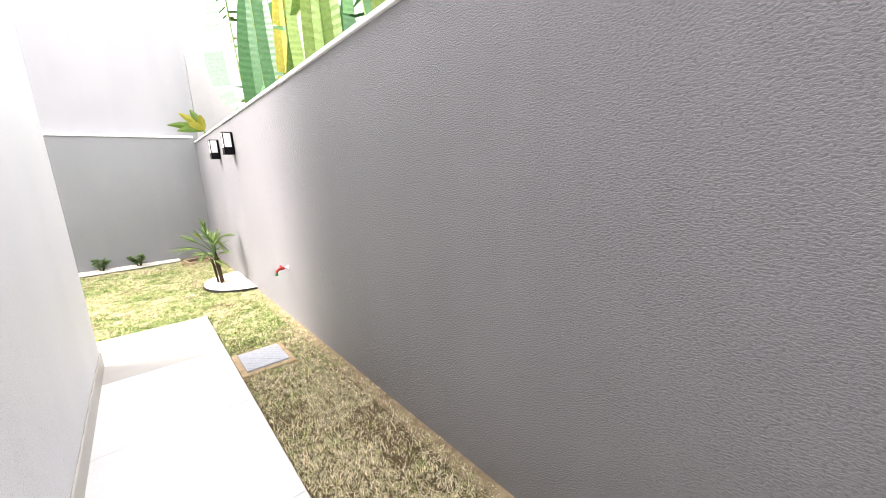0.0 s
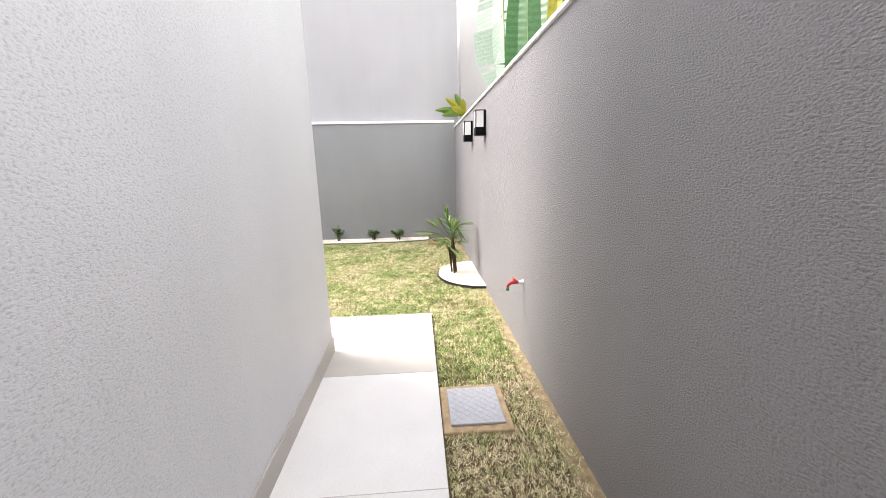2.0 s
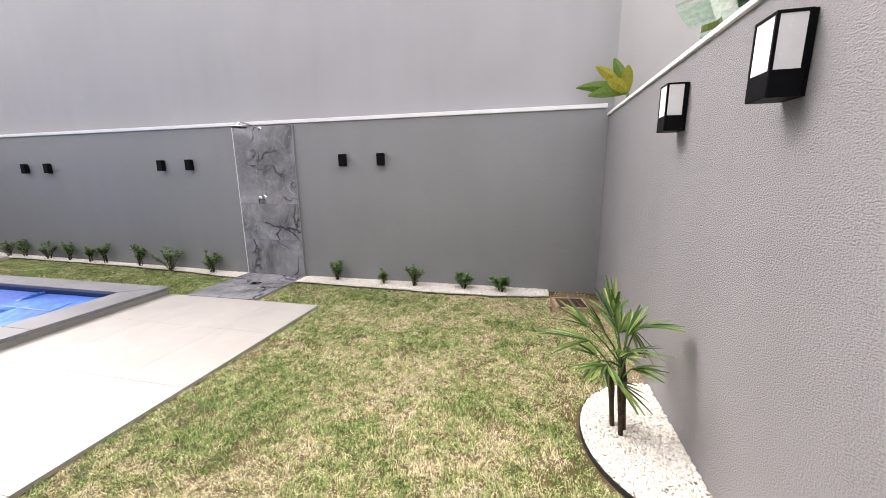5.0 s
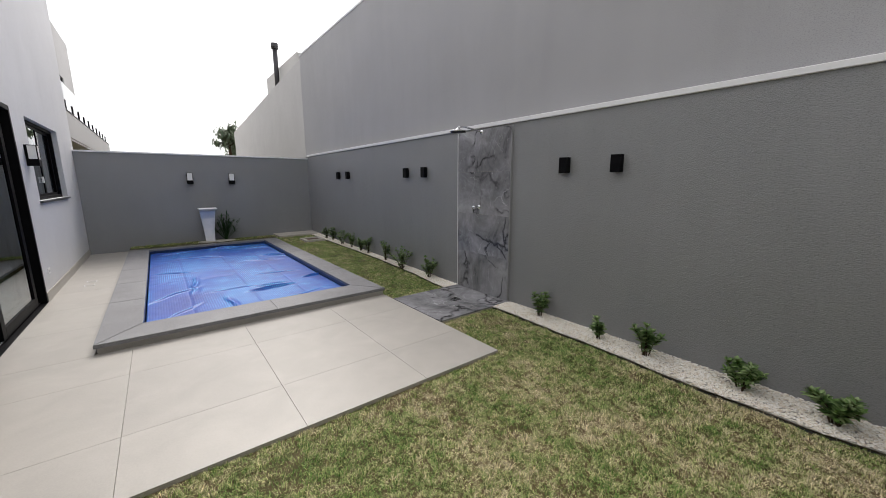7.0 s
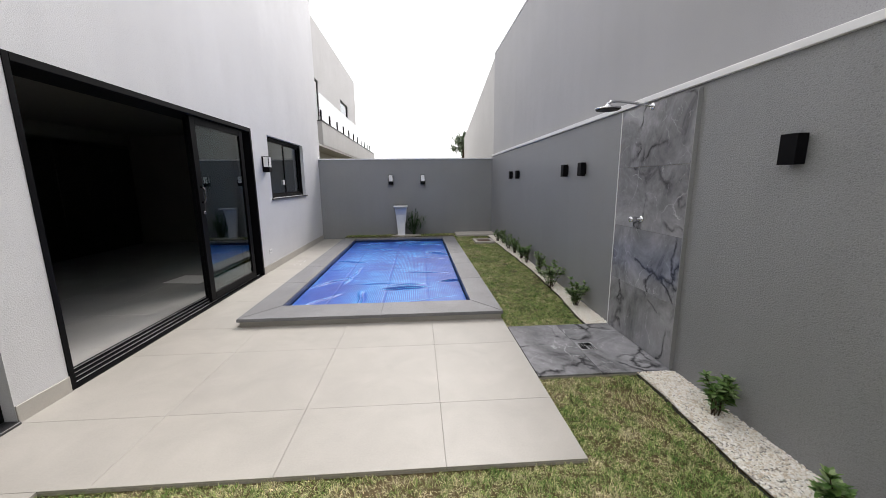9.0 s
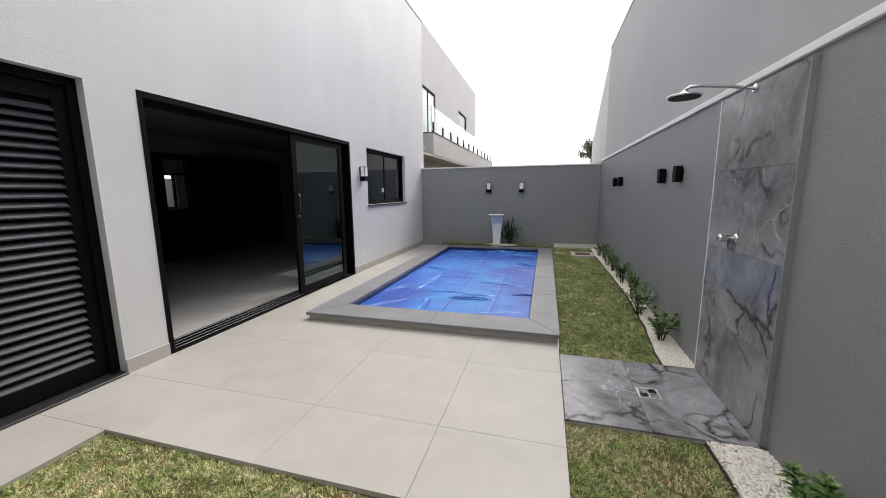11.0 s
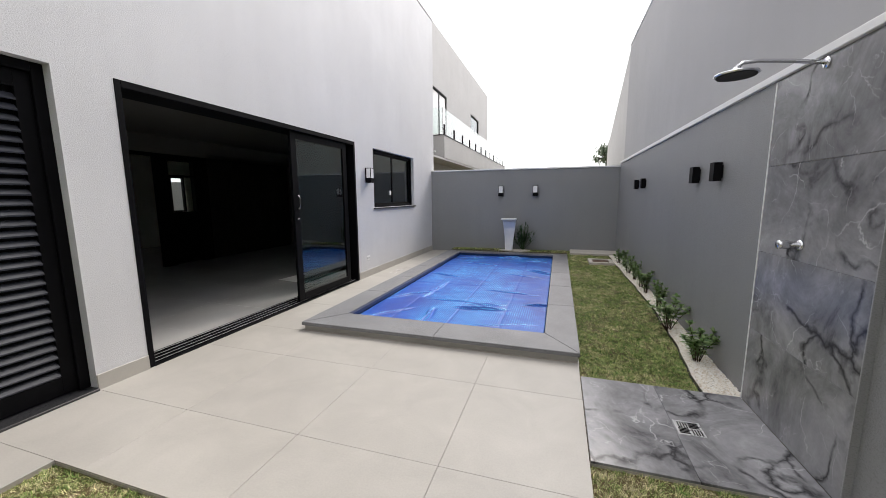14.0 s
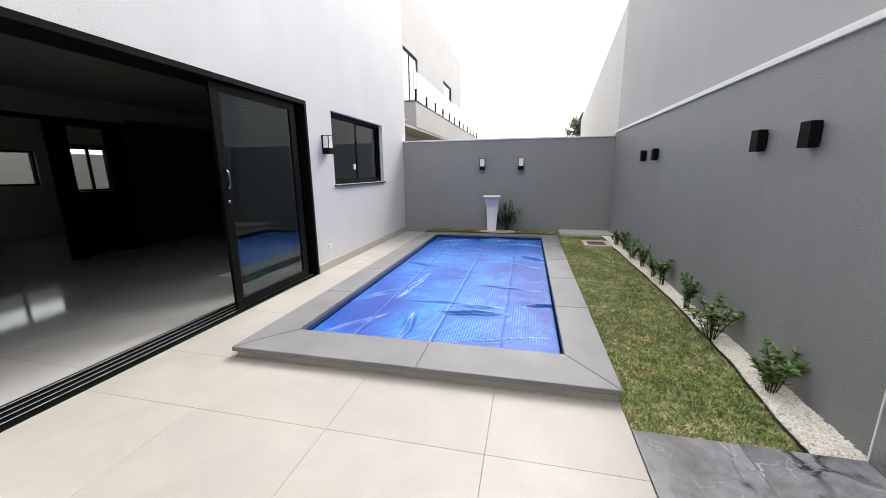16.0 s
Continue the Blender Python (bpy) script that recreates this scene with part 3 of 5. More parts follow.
# window
win = tagged(new("window_1"), "black aluminium sliding window with a granite sill, closed", "window", kind="structure")
y0, y1, z0, z1 = WINDOW
part("window_frame", boxes((-0.17, y0, z0, -0.07, y0 + 0.05, z1), (-0.17, y1 - 0.05, z0, -0.07, y1, z1), (-0.17, y0 + 0.05, z1 - 0.05, -0.07, y1 - 0.05, z1), (-0.17, y0 + 0.05, z0, -0.07, y1 - 0.05, z0 + 0.05), bev=0.002), BLACK, win)
part("window_sill", boxes((-0.18, y0 - 0.03, z0 - 0.03, 0.035, y1 + 0.03, z0 - 0.001), bev=0.003), GRANITE, win, "black granite sill")
for k in range(2):
    a = y0 + 0.05 + k * (y1 - y0 - 0.1) / 2
    b = a + (y1 - y0 - 0.1) / 2
    x = -0.10 - 0.03 * k
    sash = part("sash", boxes((x - 0.012, a, z0 + 0.05, x + 0.012, a + 0.045, z1 - 0.05), (x - 0.012, b - 0.045, z0 + 0.05, x + 0.012, b, z1 - 0.05), (x - 0.012, a + 0.045, z0 + 0.05, x + 0.012, b - 0.045, z0 + 0.09), (x - 0.012, a + 0.045, z1 - 0.09, x + 0.012, b - 0.045, z1 - 0.05), bev=0.002), BLACK, win)
    part("pane", boxes((x - 0.003, a + 0.04, z0 + 0.085, x + 0.003, b - 0.04, z1 - 0.085)), GLASS, sash).visible_shadow = False

part("latch", boxes((-0.088, 9.74, 1.60, -0.07, 9.81, 1.70), bev=0.002), WHITE, win, "white plastic latch")

# interior joinery and far windows
kit = thing("cabinet_wall", "tall black lacquered cabinet wall standing in the living room", "cabinet", (-5.0, 0, 0))
part("body", boxes((-0.6, 9.42, 0.0, 0.0, 12.3, 2.7), bev=0.004), JOINERY, kit)
for k in range(4):
    part("door", boxes((0.002, 9.44 + k * 0.715, 0.08, 0.02, 9.44 + (k + 1) * 0.715 - 0.006, 2.66), bev=0.003), JOINERY, kit)
portal = tagged(new("door_3"), "black framed inner doorway with a transom, standing open", "doorway", kind="structure")
part("frame", boxes((-5.1, 8.15, 0, -4.98, 8.42, 2.56), (-5.1, 9.12, 0, -4.98, 9.41, 2.56), (-5.1, 8.42, 2.42, -4.98, 9.12, 2.56), (-5.08, 8.42, 2.06, -5.0, 9.12, 2.1), (-5.1, 4.27, 2.49, -4.98, 8.15, 2.56), bev=0.004), BLACK, portal)
part("panel", boxes((-5.06, 8.42, 0.02, -5.02, 9.12, 1.24), bev=0.003), BLACK, portal)
structure("wall_inside_partition", boxes((-5.1, 4.27, 2.562, -4.98, N_Y, 2.95)), INNER_SHADED, "plaster above the inner doorway", "wall")
for a, b, c, d, nm in ((8.6, 10.2, 1.3, 2.15, "window_2"), (10.95, 11.9, 1.1, 2.3, "window_3")):
    w = tagged(new(nm), "black framed window in the far wall of the living room", "window", kind="structure")
    m3 = (a + b) / 2
    part("window_frame", boxes((-9.15, a, c, -9.05, a + 0.05, d), (-9.15, b - 0.05, c, -9.05, b, d), (-9.15, a + 0.05, d - 0.05, -9.05, b - 0.05, d), (-9.15, a + 0.05, c, -9.05, b - 0.05, c + 0.05), (-9.13, m3 - 0.03, c + 0.05, -9.07, m3 + 0.03, d - 0.05)), BLACK, w)
    part("pane", boxes((-9.105, a + 0.05, c + 0.05, -9.098, b - 0.05, d - 0.05)), CLEAR, w).visible_shadow = False
structure("wall_west_boundary", boxes((-11.0, -2, -0.1, -10.8, 16, 2.2)), TALL, "pale boundary wall beyond the far windows", "wall")

# ---- pool ----
pool = thing("pool", "rectangular pool with a raised grey stone coping", "pool", (0, 0, 0))
PX0, PX1, PY0, PY1 = 0.70, 3.795, 5.665, 11.95
QX0, QX1, QY0, QY1 = 1.06, 3.46, 6.11, 11.60
part("basin", boxes((PX0 + 0.03, PY0 + 0.042, -1.4, QX0, PY1 - 0.03, 0.06), (QX1, PY0 + 0.042, -1.4, PX1 - 0.03, PY1 - 0.03, 0.06), (QX0, PY0 + 0.042, -1.4, QX1, QY0, 0.06), (QX0, QY1, -1.4, QX1, PY1 - 0.03, 0.06), (QX0, QY0, -1.4, QX1, QY1, -1.3)), POOLWALL, pool)
part("plinth", boxes((PX0 + 0.02, PY0 + 0.034, -0.08, PX1 - 0.014, PY0 + 0.040, 0.062), (PX1 - 0.022, PY0 + 0.041, -0.08, PX1 - 0.014, PY1, 0.062), (PX0 + 0.02, PY0 + 0.040, -0.02, PX0 + 0.028, PY1, 0.062)), PORC, pool, "beige porcelain riser")


def slab(pts, z0=0.062, z1=0.10):
    """A coping stone from its outline, with an eased top edge."""
    bm = bmesh.new()
    f = bm.faces.new([bm.verts.new((x, y, z0)) for x, y in pts])
    r = bmesh.ops.extrude_face_region(bm, geom=[f])
    tv = [g for g in r["geom"] if isinstance(g, bmesh.types.BMVert)]
    bmesh.ops.translate(bm, vec=(0, 0, z1 - z0), verts=tv)
    top = [e for e in bm.edges if all(abs(v.co.z - z1) < 1e-5 for v in e.verts)]
    bmesh.ops.bevel(bm, geom=top, offset=0.004, segments=2, affect="EDGES")
    return bm


G = 0.0012
xs = [QX0, 2.34, QX1]
for k in range(2):
    a, b = xs[k] + G, xs[k + 1] - G
    ao = PX0 + G * 2 if k == 0 else a
    bo = PX1 - G * 2 if k == 1 else b
    part("coping_stone", slab([(ao, PY0), (bo, PY0), (b, QY0), (a, QY0)]), COPING, pool)
    part("coping_stone", slab([(a, QY1), (b, QY1), (bo, PY1), (ao, PY1)]), COPING, pool)
ys = [QY0 + k * (QY1 - QY0) / 5 for k in range(6)]
for k in range(5):
    a, b = ys[k] + G, ys[k + 1] - G
    ao = PY0 + G * 2 if k == 0 else a
    bo = PY1 - G * 2 if k == 4 else b
    part("coping_stone", slab([(PX0, ao), (QX0, a), (QX0, b), (PX0, bo)]), COPING, pool)
    part("coping_stone", slab([(QX1, a), (PX1, ao), (PX1, bo), (QX1, b)]), COPING, pool)


CREASES = [  # from x, y, to x, y, height, half width
    (2.30, 6.97, 2.86, 7.05, 0.045, 0.05), (2.40, 7.20, 2.80, 7.24, 0.025, 0.05), (3.05, 9.80, 3.44, 9.62, 0.045, 0.06), (1.98, 6.25, 1.95, 6.78, 0.032, 0.035), (1.60, 7.42, 1.68, 8.40, 0.028, 0.04),
    (2.50, 8.03, 3.25, 7.94, 0.020, 0.035), (3.20, 7.38, 3.46, 7.46, 0.035, 0.05), (1.80, 7.27, 2.46, 7.30, 0.018, 0.03), (1.50, 10.45, 2.30, 10.25, 0.026, 0.05), (1.09, 7.25, 1.66, 7.72, 0.024, 0.04),
    (2.2, 11.35, 2.75, 11.4, 0.05, 0.09), (1.3, 11.1, 1.9, 11.3, 0.03, 0.05), (2.9, 11.0, 3.4, 10.9, 0.025, 0.04), (1.2, 9.1, 1.7, 8.9, 0.02, 0.035), (2.6, 9.4, 3.3, 9.15, 0.016, 0.03), (1.25, 6.35, 1.6, 6.75, 0.018, 0.04), (2.5, 6.3, 3.3, 6.55, 0.012, 0.03)]


def cover_mesh():
    """Sheet with a few sharp creases, welded seams and shallow slack ripples."""
    nx, ny = 200, 440
    X, Y = np.meshgrid(np.linspace(QX0 + 0.012, QX1 - 0.012, nx), np.linspace(QY0 + 0.012, QY1 - 0.012, ny), indexing="ij")
    slack = np.array([[0.007 * noise.noise((x * 1.1, y * 0.9, 2.0)) + 0.0045 * noise.noise((x * 2.4, y * 5.0, 5.0)) + 0.0025 * noise.noise((x * 9, y * 7, 6.0)) for y in Y[0]] for x in X[:, 0]])
    wob = np.array([[noise.noise((x * 3.0, y * 3.0, 21.0)) for y in Y[0]] for x in X[:, 0]])
    Z = 0.02 + slack
    for x0, y0, x1, y1, h, w in CREASES:
        L = math.hypot(x1 - x0, y1 - y0)
        ux, uy = (x1 - x0) / L, (y1 - y0) / L
        s = (X - x0) * ux + (Y - y0) * uy
        d = -(X - x0) * uy + (Y - y0) * ux + wob * 0.05
        along = np.clip(1 - ((s - L / 2) / (L / 2 + 0.12)) ** 2, 0, None)
        Z += h * along * (np.exp(-(d / (w * 0.45)) ** 2) - 0.45 * np.exp(-((d + w) / (w * 0.8)) ** 2))
    for x in (1.545, 2.30, 2.925):
        Z -= 0.006 * np.exp(-((X - x - 0.01 * wob) / 0.012) ** 2)
    for y in (8.3, 10.1):
        Z -= 0.005 * np.exp(-((Y - y - 0.02 * wob) / 0.012) ** 2)
    edge = np.minimum(np.minimum(X - QX0, QX1 - X), np.minimum(Y - QY0, QY1 - Y))
    Z -= 0.012 * np.exp(-edge * 9)
    verts = np.stack([X, Y, Z], -1).reshape(-1, 3)
    idx = np.arange(nx * ny).reshape(nx, ny)
    faces = np.stack([idx[:-1, :-1], idx[1:, :-1], idx[1:, 1:], idx[:-1, 1:]], -1).reshape(-1, 4)
    me = bpy.data.meshes.new("pool_cover")
    me.from_pydata(verts.tolist(), [], faces.tolist())
    me.materials.append(COVER)
    for p in me.polygons:
        p.use_smooth = True
    return me


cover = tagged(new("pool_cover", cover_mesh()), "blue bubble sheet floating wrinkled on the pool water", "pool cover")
sol = cover.modifiers.new("thickness", "SOLIDIFY")
sol.thickness, sol.offset = 0.004, -1

# ---- shower ----
pad = structure("shower_floor", boxes((3.79, 4.335, -0.06, 4.95, 5.41, -0.012)), GROUT, "grey marble-look shower floor beside the patio", "shower floor")
tile(pad, 3.79, 4.335, 4.35, 5.41, -0.012, 0.004, MARBLE)
tile(pad, 4.35, 4.335, 4.95, 5.41, -0.012, 0.004, MARBLE)
panel = structure("shower_wall", boxes((4.962, 4.36, 0.0, E_X, 5.40, 2.30)), GROUT, "grey marble-look tiled shower panel on the garden wall", "shower wall")
for a, b in ((0.004, 0.575), (0.575, 1.15), (1.15, 1.745), (1.745, 2.305)):
    part("tile", boxes((4.95, 4.362, a + 0.001, 4.962, 5.398, b - 0.001), bev=0.0012), MARBLE, panel)
part("edge_trim", boxes((4.946, 5.399, 0.0, E_X, 5.409, 2.305), bev=0.001), CAP, panel, "white corner trim")
part("edge_trim", boxes((4.948, 4.352, 0.0, E_X, 4.361, 2.305), bev=0.001), DARK, panel, "grey painted edge")

shower = thing("overhead_shower", "chrome overhead shower with a long arm and round head", "shower", (E_X, 4.90, 2.33))
bm = bmesh.new()
lathe(bm, [(0.03, 0), (0.03, 0.006), (0.016, 0.012)], (-0.046, 0, -0.055), "X", 18)
part("flange", bm, CHROME, shower, "", True)
bm = bmesh.new()
tube(bm, [(-0.04, 0, -0.055), (-0.2, 0, -0.03), (-0.36, 0, -0.012), (-0.43, 0, -0.015), (-0.46, 0, -0.035)], 0.0115, 12)
part("arm", bm, CHROME, shower, "", True)
bm = bmesh.new()
lathe(bm, [(0.10, 0), (0.112, 0.006), (0.108, 0.014), (0.05, 0.026), (0.02, 0.04), (0.016, 0.052)], (-0.46, 0, -0.085), "Z", 28)
part("head", bm, CHROME, shower, "", True)
# Dark disc covering the underside of the head.
bm = bmesh.new()
lathe(bm, [(0.098, -0.004), (0.1, 0.0)], (-0.46, 0, -0.086), "Z", 28)
part("spray_plate", bm, EDGING, shower, "dark spray plate on the underside of the head")
valve = thing("shower_valve", "chrome shower tap on the marble-look panel", "tap", (4.95, 4.93, 1.25))
bm = bmesh.new()
lathe(bm, [(0.032, 0), (0.032, -0.008), (0.024, -0.016)], (0, 0, 0), "X", 20)
part("flange", bm, CHROME, valve, "", True)
bm = bmesh.new()
lathe(bm, [(0.022, -0.014), (0.022, -0.06), (0.027, -0.062), (0.027, -0.11), (0.023, -0.116)], (0, 0, 0), "X", 20)
part("knob", bm, CHROME, valve, "", True)
grate = thing("floor_drain", "square stainless steel shower drain grate", "drain", (4.44, 4.845, 0.0045))
part("frame", boxes((-0.08, -0.08, 0, -0.07, 0.08, 0.004), (0.07, -0.08, 0, 0.08, 0.08, 0.004), (-0.07, -0.08, 0, 0.07, -0.07, 0.004), (-0.07, 0.07, 0, 0.07, 0.08, 0.004), (-0.07, -0.07, -0.0005, 0.07, 0.07, 0.0005)), STEEL, grate)
for qx in (-1, 1):
    for qy in (-1, 1):
        for k in range(4):
            o = 0.008 + k * 0.016
            r = (qx * 0.035 - 0.030, qy * 0.035 - 0.031 + o, 0.0007, qx * 0.035 + 0.030, qy * 0.035 - 0.024 + o, 0.0035) if qx * qy > 0 else (qx * 0.035 - 0.031 + o, qy * 0.035 - 0.030, 0.0007, qx * 0.035 - 0.024 + o, qy * 0.035 + 0.030, 0.0035)
            part("slot", boxes(r), BLACK, grate)


# ---- lamps (all off) ----
def updown_lamp():
    ob = thing("wall_lamp", "small black up-and-down wall lamp on the garden wall, off", "wall lamp", group="lamps on the garden wall")
    bm = boxes((-0.078, -0.05, -0.085, -0.012, -0.045, 0.085), (-0.078, 0.045, -0.085, -0.012, 0.05, 0.085), (-0.078, -0.045, -0.085, -0.072, 0.045, 0.085), (-0.018, -0.045, -0.085, -0.012, 0.045, 0.085))
    part("body", bm, BLACK, ob)
    part("back_plate", boxes((-0.012, -0.04, -0.06, 0, 0.04, 0.06)), BLACK, ob)
    bm = bmesh.new()
    lathe(bm, [(0.026, 0.02), (0.026, 0.06)], (-0.045, 0, 0), "Z", 16)
    part("lens", bm, OPAL, ob, "frosted lens")
    return ob


lamp = updown_lamp()
spots = [(2.975, 1.785), (3.565, 1.785), (6.29, 1.765), (6.86, 1.765), (9.43, 1.76), (10.0, 1.76)]
lamp.matrix_world = pose(E_X, spots[0][0], spots[0][1])
for y, z in spots[1:]:
    copy_thing(lamp, pose(E_X, y, z))


def lantern():
    """Box lantern facing -y at rz 0: black cage above a solid black foot, opal panes."""
    ob = thing("wall_lantern", "black framed box lantern with white glass panes, off", "wall lamp", group="box lanterns")
    part("back_plate", boxes((-0.07, -0.02, -0.16, 0.07, 0, 0.16), bev=0.002), BLACK, ob)
    part("foot", boxes((-0.075, -0.14, -0.16, 0.075, -0.02, -0.055), bev=0.003), BLACK, ob)
    c = 0.012
    bm = bmesh.new()
    for x in (-0.075, 0.075 - c):
        box(bm, x, -0.14, -0.055, x + c, -0.14 + c, 0.148)
        box(bm, x, -0.02 - c, -0.055, x + c, -0.02, 0.148)
    box(bm, -0.075, -0.14, 0.148, 0.075, -0.02, 0.16)
    part("cage", bm, BLACK, ob)
    part("pane", boxes((-0.062, -0.137, -0.055, 0.062, -0.131, 0.148)), OPAL, ob, "white glass pane")
    for x in (-0.072, 0.066):
        part("pane", boxes((x, -0.127, -0.055, x + 0.006, -0.033, 0.148)), OPAL, ob, "white glass pane")
    return ob


lan = lantern()
lan.matrix_world = pose(1.62, 0, 1.945, 0, 0, 180) @ Matrix.Scale(0.87, 4)
copy_thing(lan, pose(2.64, 0, 1.945, 0, 0, 180))
copy_thing(lan, pose(0, 8.60, 1.97, 0, 0, 90))
copy_thing(lan, pose(2.03, N_Y, 1.70))
copy_thing(lan, pose(2.945, N_Y, 1.70))

# ---- waterfall spout ----
fall = thing("pool_waterfall", "curved white and steel pool waterfall spout on a stone base", "waterfall spout", (2.30, 12.1, 0.10))
bm = bmesh.new()
sect = [(0.10, 0.0, 0.13, 0.0), (0.105, 0.12, 0.13, 0.02), (0.12, 0.35, 0.145, 0.05), (0.15, 0.6, 0.16, 0.06), (0.17, 0.78, 0.175, 0.03), (0.18, 0.84, 0.185, -0.03)]
prev = None
for w, h, w2, y in sect:
    ring = [bm.verts.new(p) for p in ((-w, y - 0.05, h), (w, y - 0.05, h), (w, y + 0.03, h), (-w, y + 0.03, h))]
    if prev:
        for k in range(4):
            bm.faces.new((prev[k], prev[(k + 1) % 4], ring[(k + 1) % 4], ring[k]))
    else:
        bm.faces.new(ring[::-1])
    prev = ring
bm.faces.new(prev)
bmesh.ops.bevel(bm, geom=bm.edges[:], offset=0.004, segments=1, affect="EDGES")
part("column", bm, SPOUT, fall)
part("lip", boxes((-0.20, -0.24, 0.835, 0.20, 0.04, 0.872), bev=0.012), SPOUT, fall)
bm = bmesh.new()
lathe(bm, [(0.40, -0.02), (0.42, 0.0), (0.41, 0.02), (0.3, 0.026)], (0.15, 0.0, 0), "Z", 30)
for v in bm.verts:
    v.co.y *= 0.42
part("base", bm, CONC, fall, "pale stone base")

# ---- covers, drain, tap, outlet ----
mh = thing("manhole_cover", "grey ribbed inspection cover set in sandy mortar", "manhole cover", (-0.785, 0.50, -0.03))
part("surround", boxes((-0.225, -0.205, -0.03, 0.225, 0.205, 0.018), bev=0.006), SAND, mh, "sandy mortar surround")
part("plate", boxes((-0.175, -0.16, 0.018, 0.175, 0.16, 0.034), bev=0.003), PLATE, mh)
for sgn in (-1, 1):
    for k in range(-5, 6):
        c, ends = k * 0.055, []
        for x in (-0.165, 0.165):
            y = sgn * x + c
            if abs(y) <= 0.15:
                ends.append((x, y))
        for y in (-0.15, 0.15):
            x = (y - c) * sgn
            if abs(x) < 0.165:
                ends.append((x, y))
        if len(ends) >= 2:
            (xa, ya), (xb, yb) = ends[0], ends[1]
            bm = bmesh.new()
            tube(bm, [(xa, ya, 0.034), (xb, yb, 0.034)], 0.003, 4)
            part("rib", bm, PLATE, mh)
gz = ground_z(4.5, 10.85)
soil = thing("soil_patch", "bare reddish soil round the corner drain", "soil", (4.5, 0.33, -0.026))
bm = bmesh.new()
bm.faces.new([bm.verts.new((0.44 * math.cos(a) * (1 + 0.18 * math.sin(3 * a + 1)), 0.34 * math.sin(a) * (1 + 0.15 * math.cos(5 * a)), 0)) for a in (math.tau * k / 36 for k in range(36))])
for v in bm.verts:
    v.co.x, v.co.y = min(v.co.x, E_X - 4.5 - 0.002), max(v.co.y, -0.328)
part("earth", bm, REDSOIL, soil)
cv = thing("garden_cover", "small rusty garden cover in a pale concrete rim", "drain cover", (4.48, 10.85, gz))
part("rim", boxes((-0.25, -0.28, -0.02, -0.17, 0.28, 0.05), (0.17, -0.28, -0.02, 0.25, 0.28, 0.05), (-0.17, -0.28, -0.02, 0.17, -0.2, 0.05), (-0.17, 0.2, -0.02, 0.17, 0.28, 0.05), bev=0.005), CONC, cv)
part("plate", boxes((-0.17, -0.2, -0.02, 0.17, 0.2, 0.03)), IRON, cv)
dr = thing("yard_drain", "rusty iron drain grate in a sandy mortar frame", "drain grate", (4.46, 0.375, -0.03), 8)
part("frame", boxes((-0.19, -0.185, -0.02, -0.165, 0.185, 0.04), (0.165, -0.185, -0.02, 0.19, 0.185, 0.04), (-0.165, -0.185, -0.02, 0.165, -0.16, 0.04), (-0.165, 0.16, -0.02, 0.165, 0.20, 0.042), bev=0.004), SAND, dr)
part("pit", boxes((-0.165, -0.16, -0.02, 0.165, 0.16, 0.006)), EDGING, dr)
for k in range(9):
    part("bar", boxes((-0.16 + k * 0.037, -0.158, 0.02, -0.16 + k * 0.037 + 0.016, 0.158, 0.038)), IRON, dr)
for k in range(3):
    part("bar", boxes((-0.163, -0.1 + k * 0.09, 0.018, 0.163, -0.085 + k * 0.09, 0.034)), IRON, dr)
structure("soil_strip", boxes((-8.9, 0.0, -0.05, 4.2, 0.1, -0.026)), FOOTSOIL, "strip of bare sandy soil at the wall foot", "soil")
ned = structure("corner_slab", boxes((3.87, 11.72, 0.0, E_X - 0.002, N_Y - 0.002, 0.15), bev=0.006), CONC, "pale concrete slab in the garden corner", "slab")

tap = thing("garden_tap", "red and green plastic garden tap on the boundary wall", "tap", (-0.075, 0.0, 0.555))
bm = bmesh.new()
tube(bm, [(0, 0, 0), (0, 0.045, 0)], 0.012, 10)
lathe(bm, [(0.022, 0.0), (0.02, 0.006)], (0, 0, 0), "Y", 14)
part("spigot", bm, WHITE, tap, "white pipe stub", True)
bm = bmesh.new()
tube(bm, [(0, 0.04, 0), (0, 0.075, 0.002), (0, 0.1, -0.004), (0, 0.118, -0.02), (0, 0.122, -0.04)], [0.015, 0.018, 0.015, 0.013, 0.012], 10)
part("body", bm, RED, tap, "red plastic body", True)
bm = bmesh.new()
tube(bm, [(0, 0.122, -0.038), (0, 0.123, -0.065)], 0.014, 10)
part("nozzle", bm, GREEN, tap, "green hose nozzle", True)
bm = boxes((-0.03, 0.066, 0.026, 0.03, 0.082, 0.036), bev=0.003)
tube(bm, [(0, 0.074, 0.01), (0, 0.074, 0.028)], 0.007, 8)
part("lever", bm, RED, tap)

out = thing("wall_outlet", "white double wall outlet on the house wall", "outlet", (0.0, 8.55, 0.37))
part("plate", boxes((0, -0.06, -0.04, 0.008, 0.06, 0.04), bev=0.003), WHITE, out)
for y in (-0.026, 0.026):
    part("socket", boxes((0.008, y - 0.016, -0.014, 0.0095, y + 0.016, 0.014)), PLATE, out)

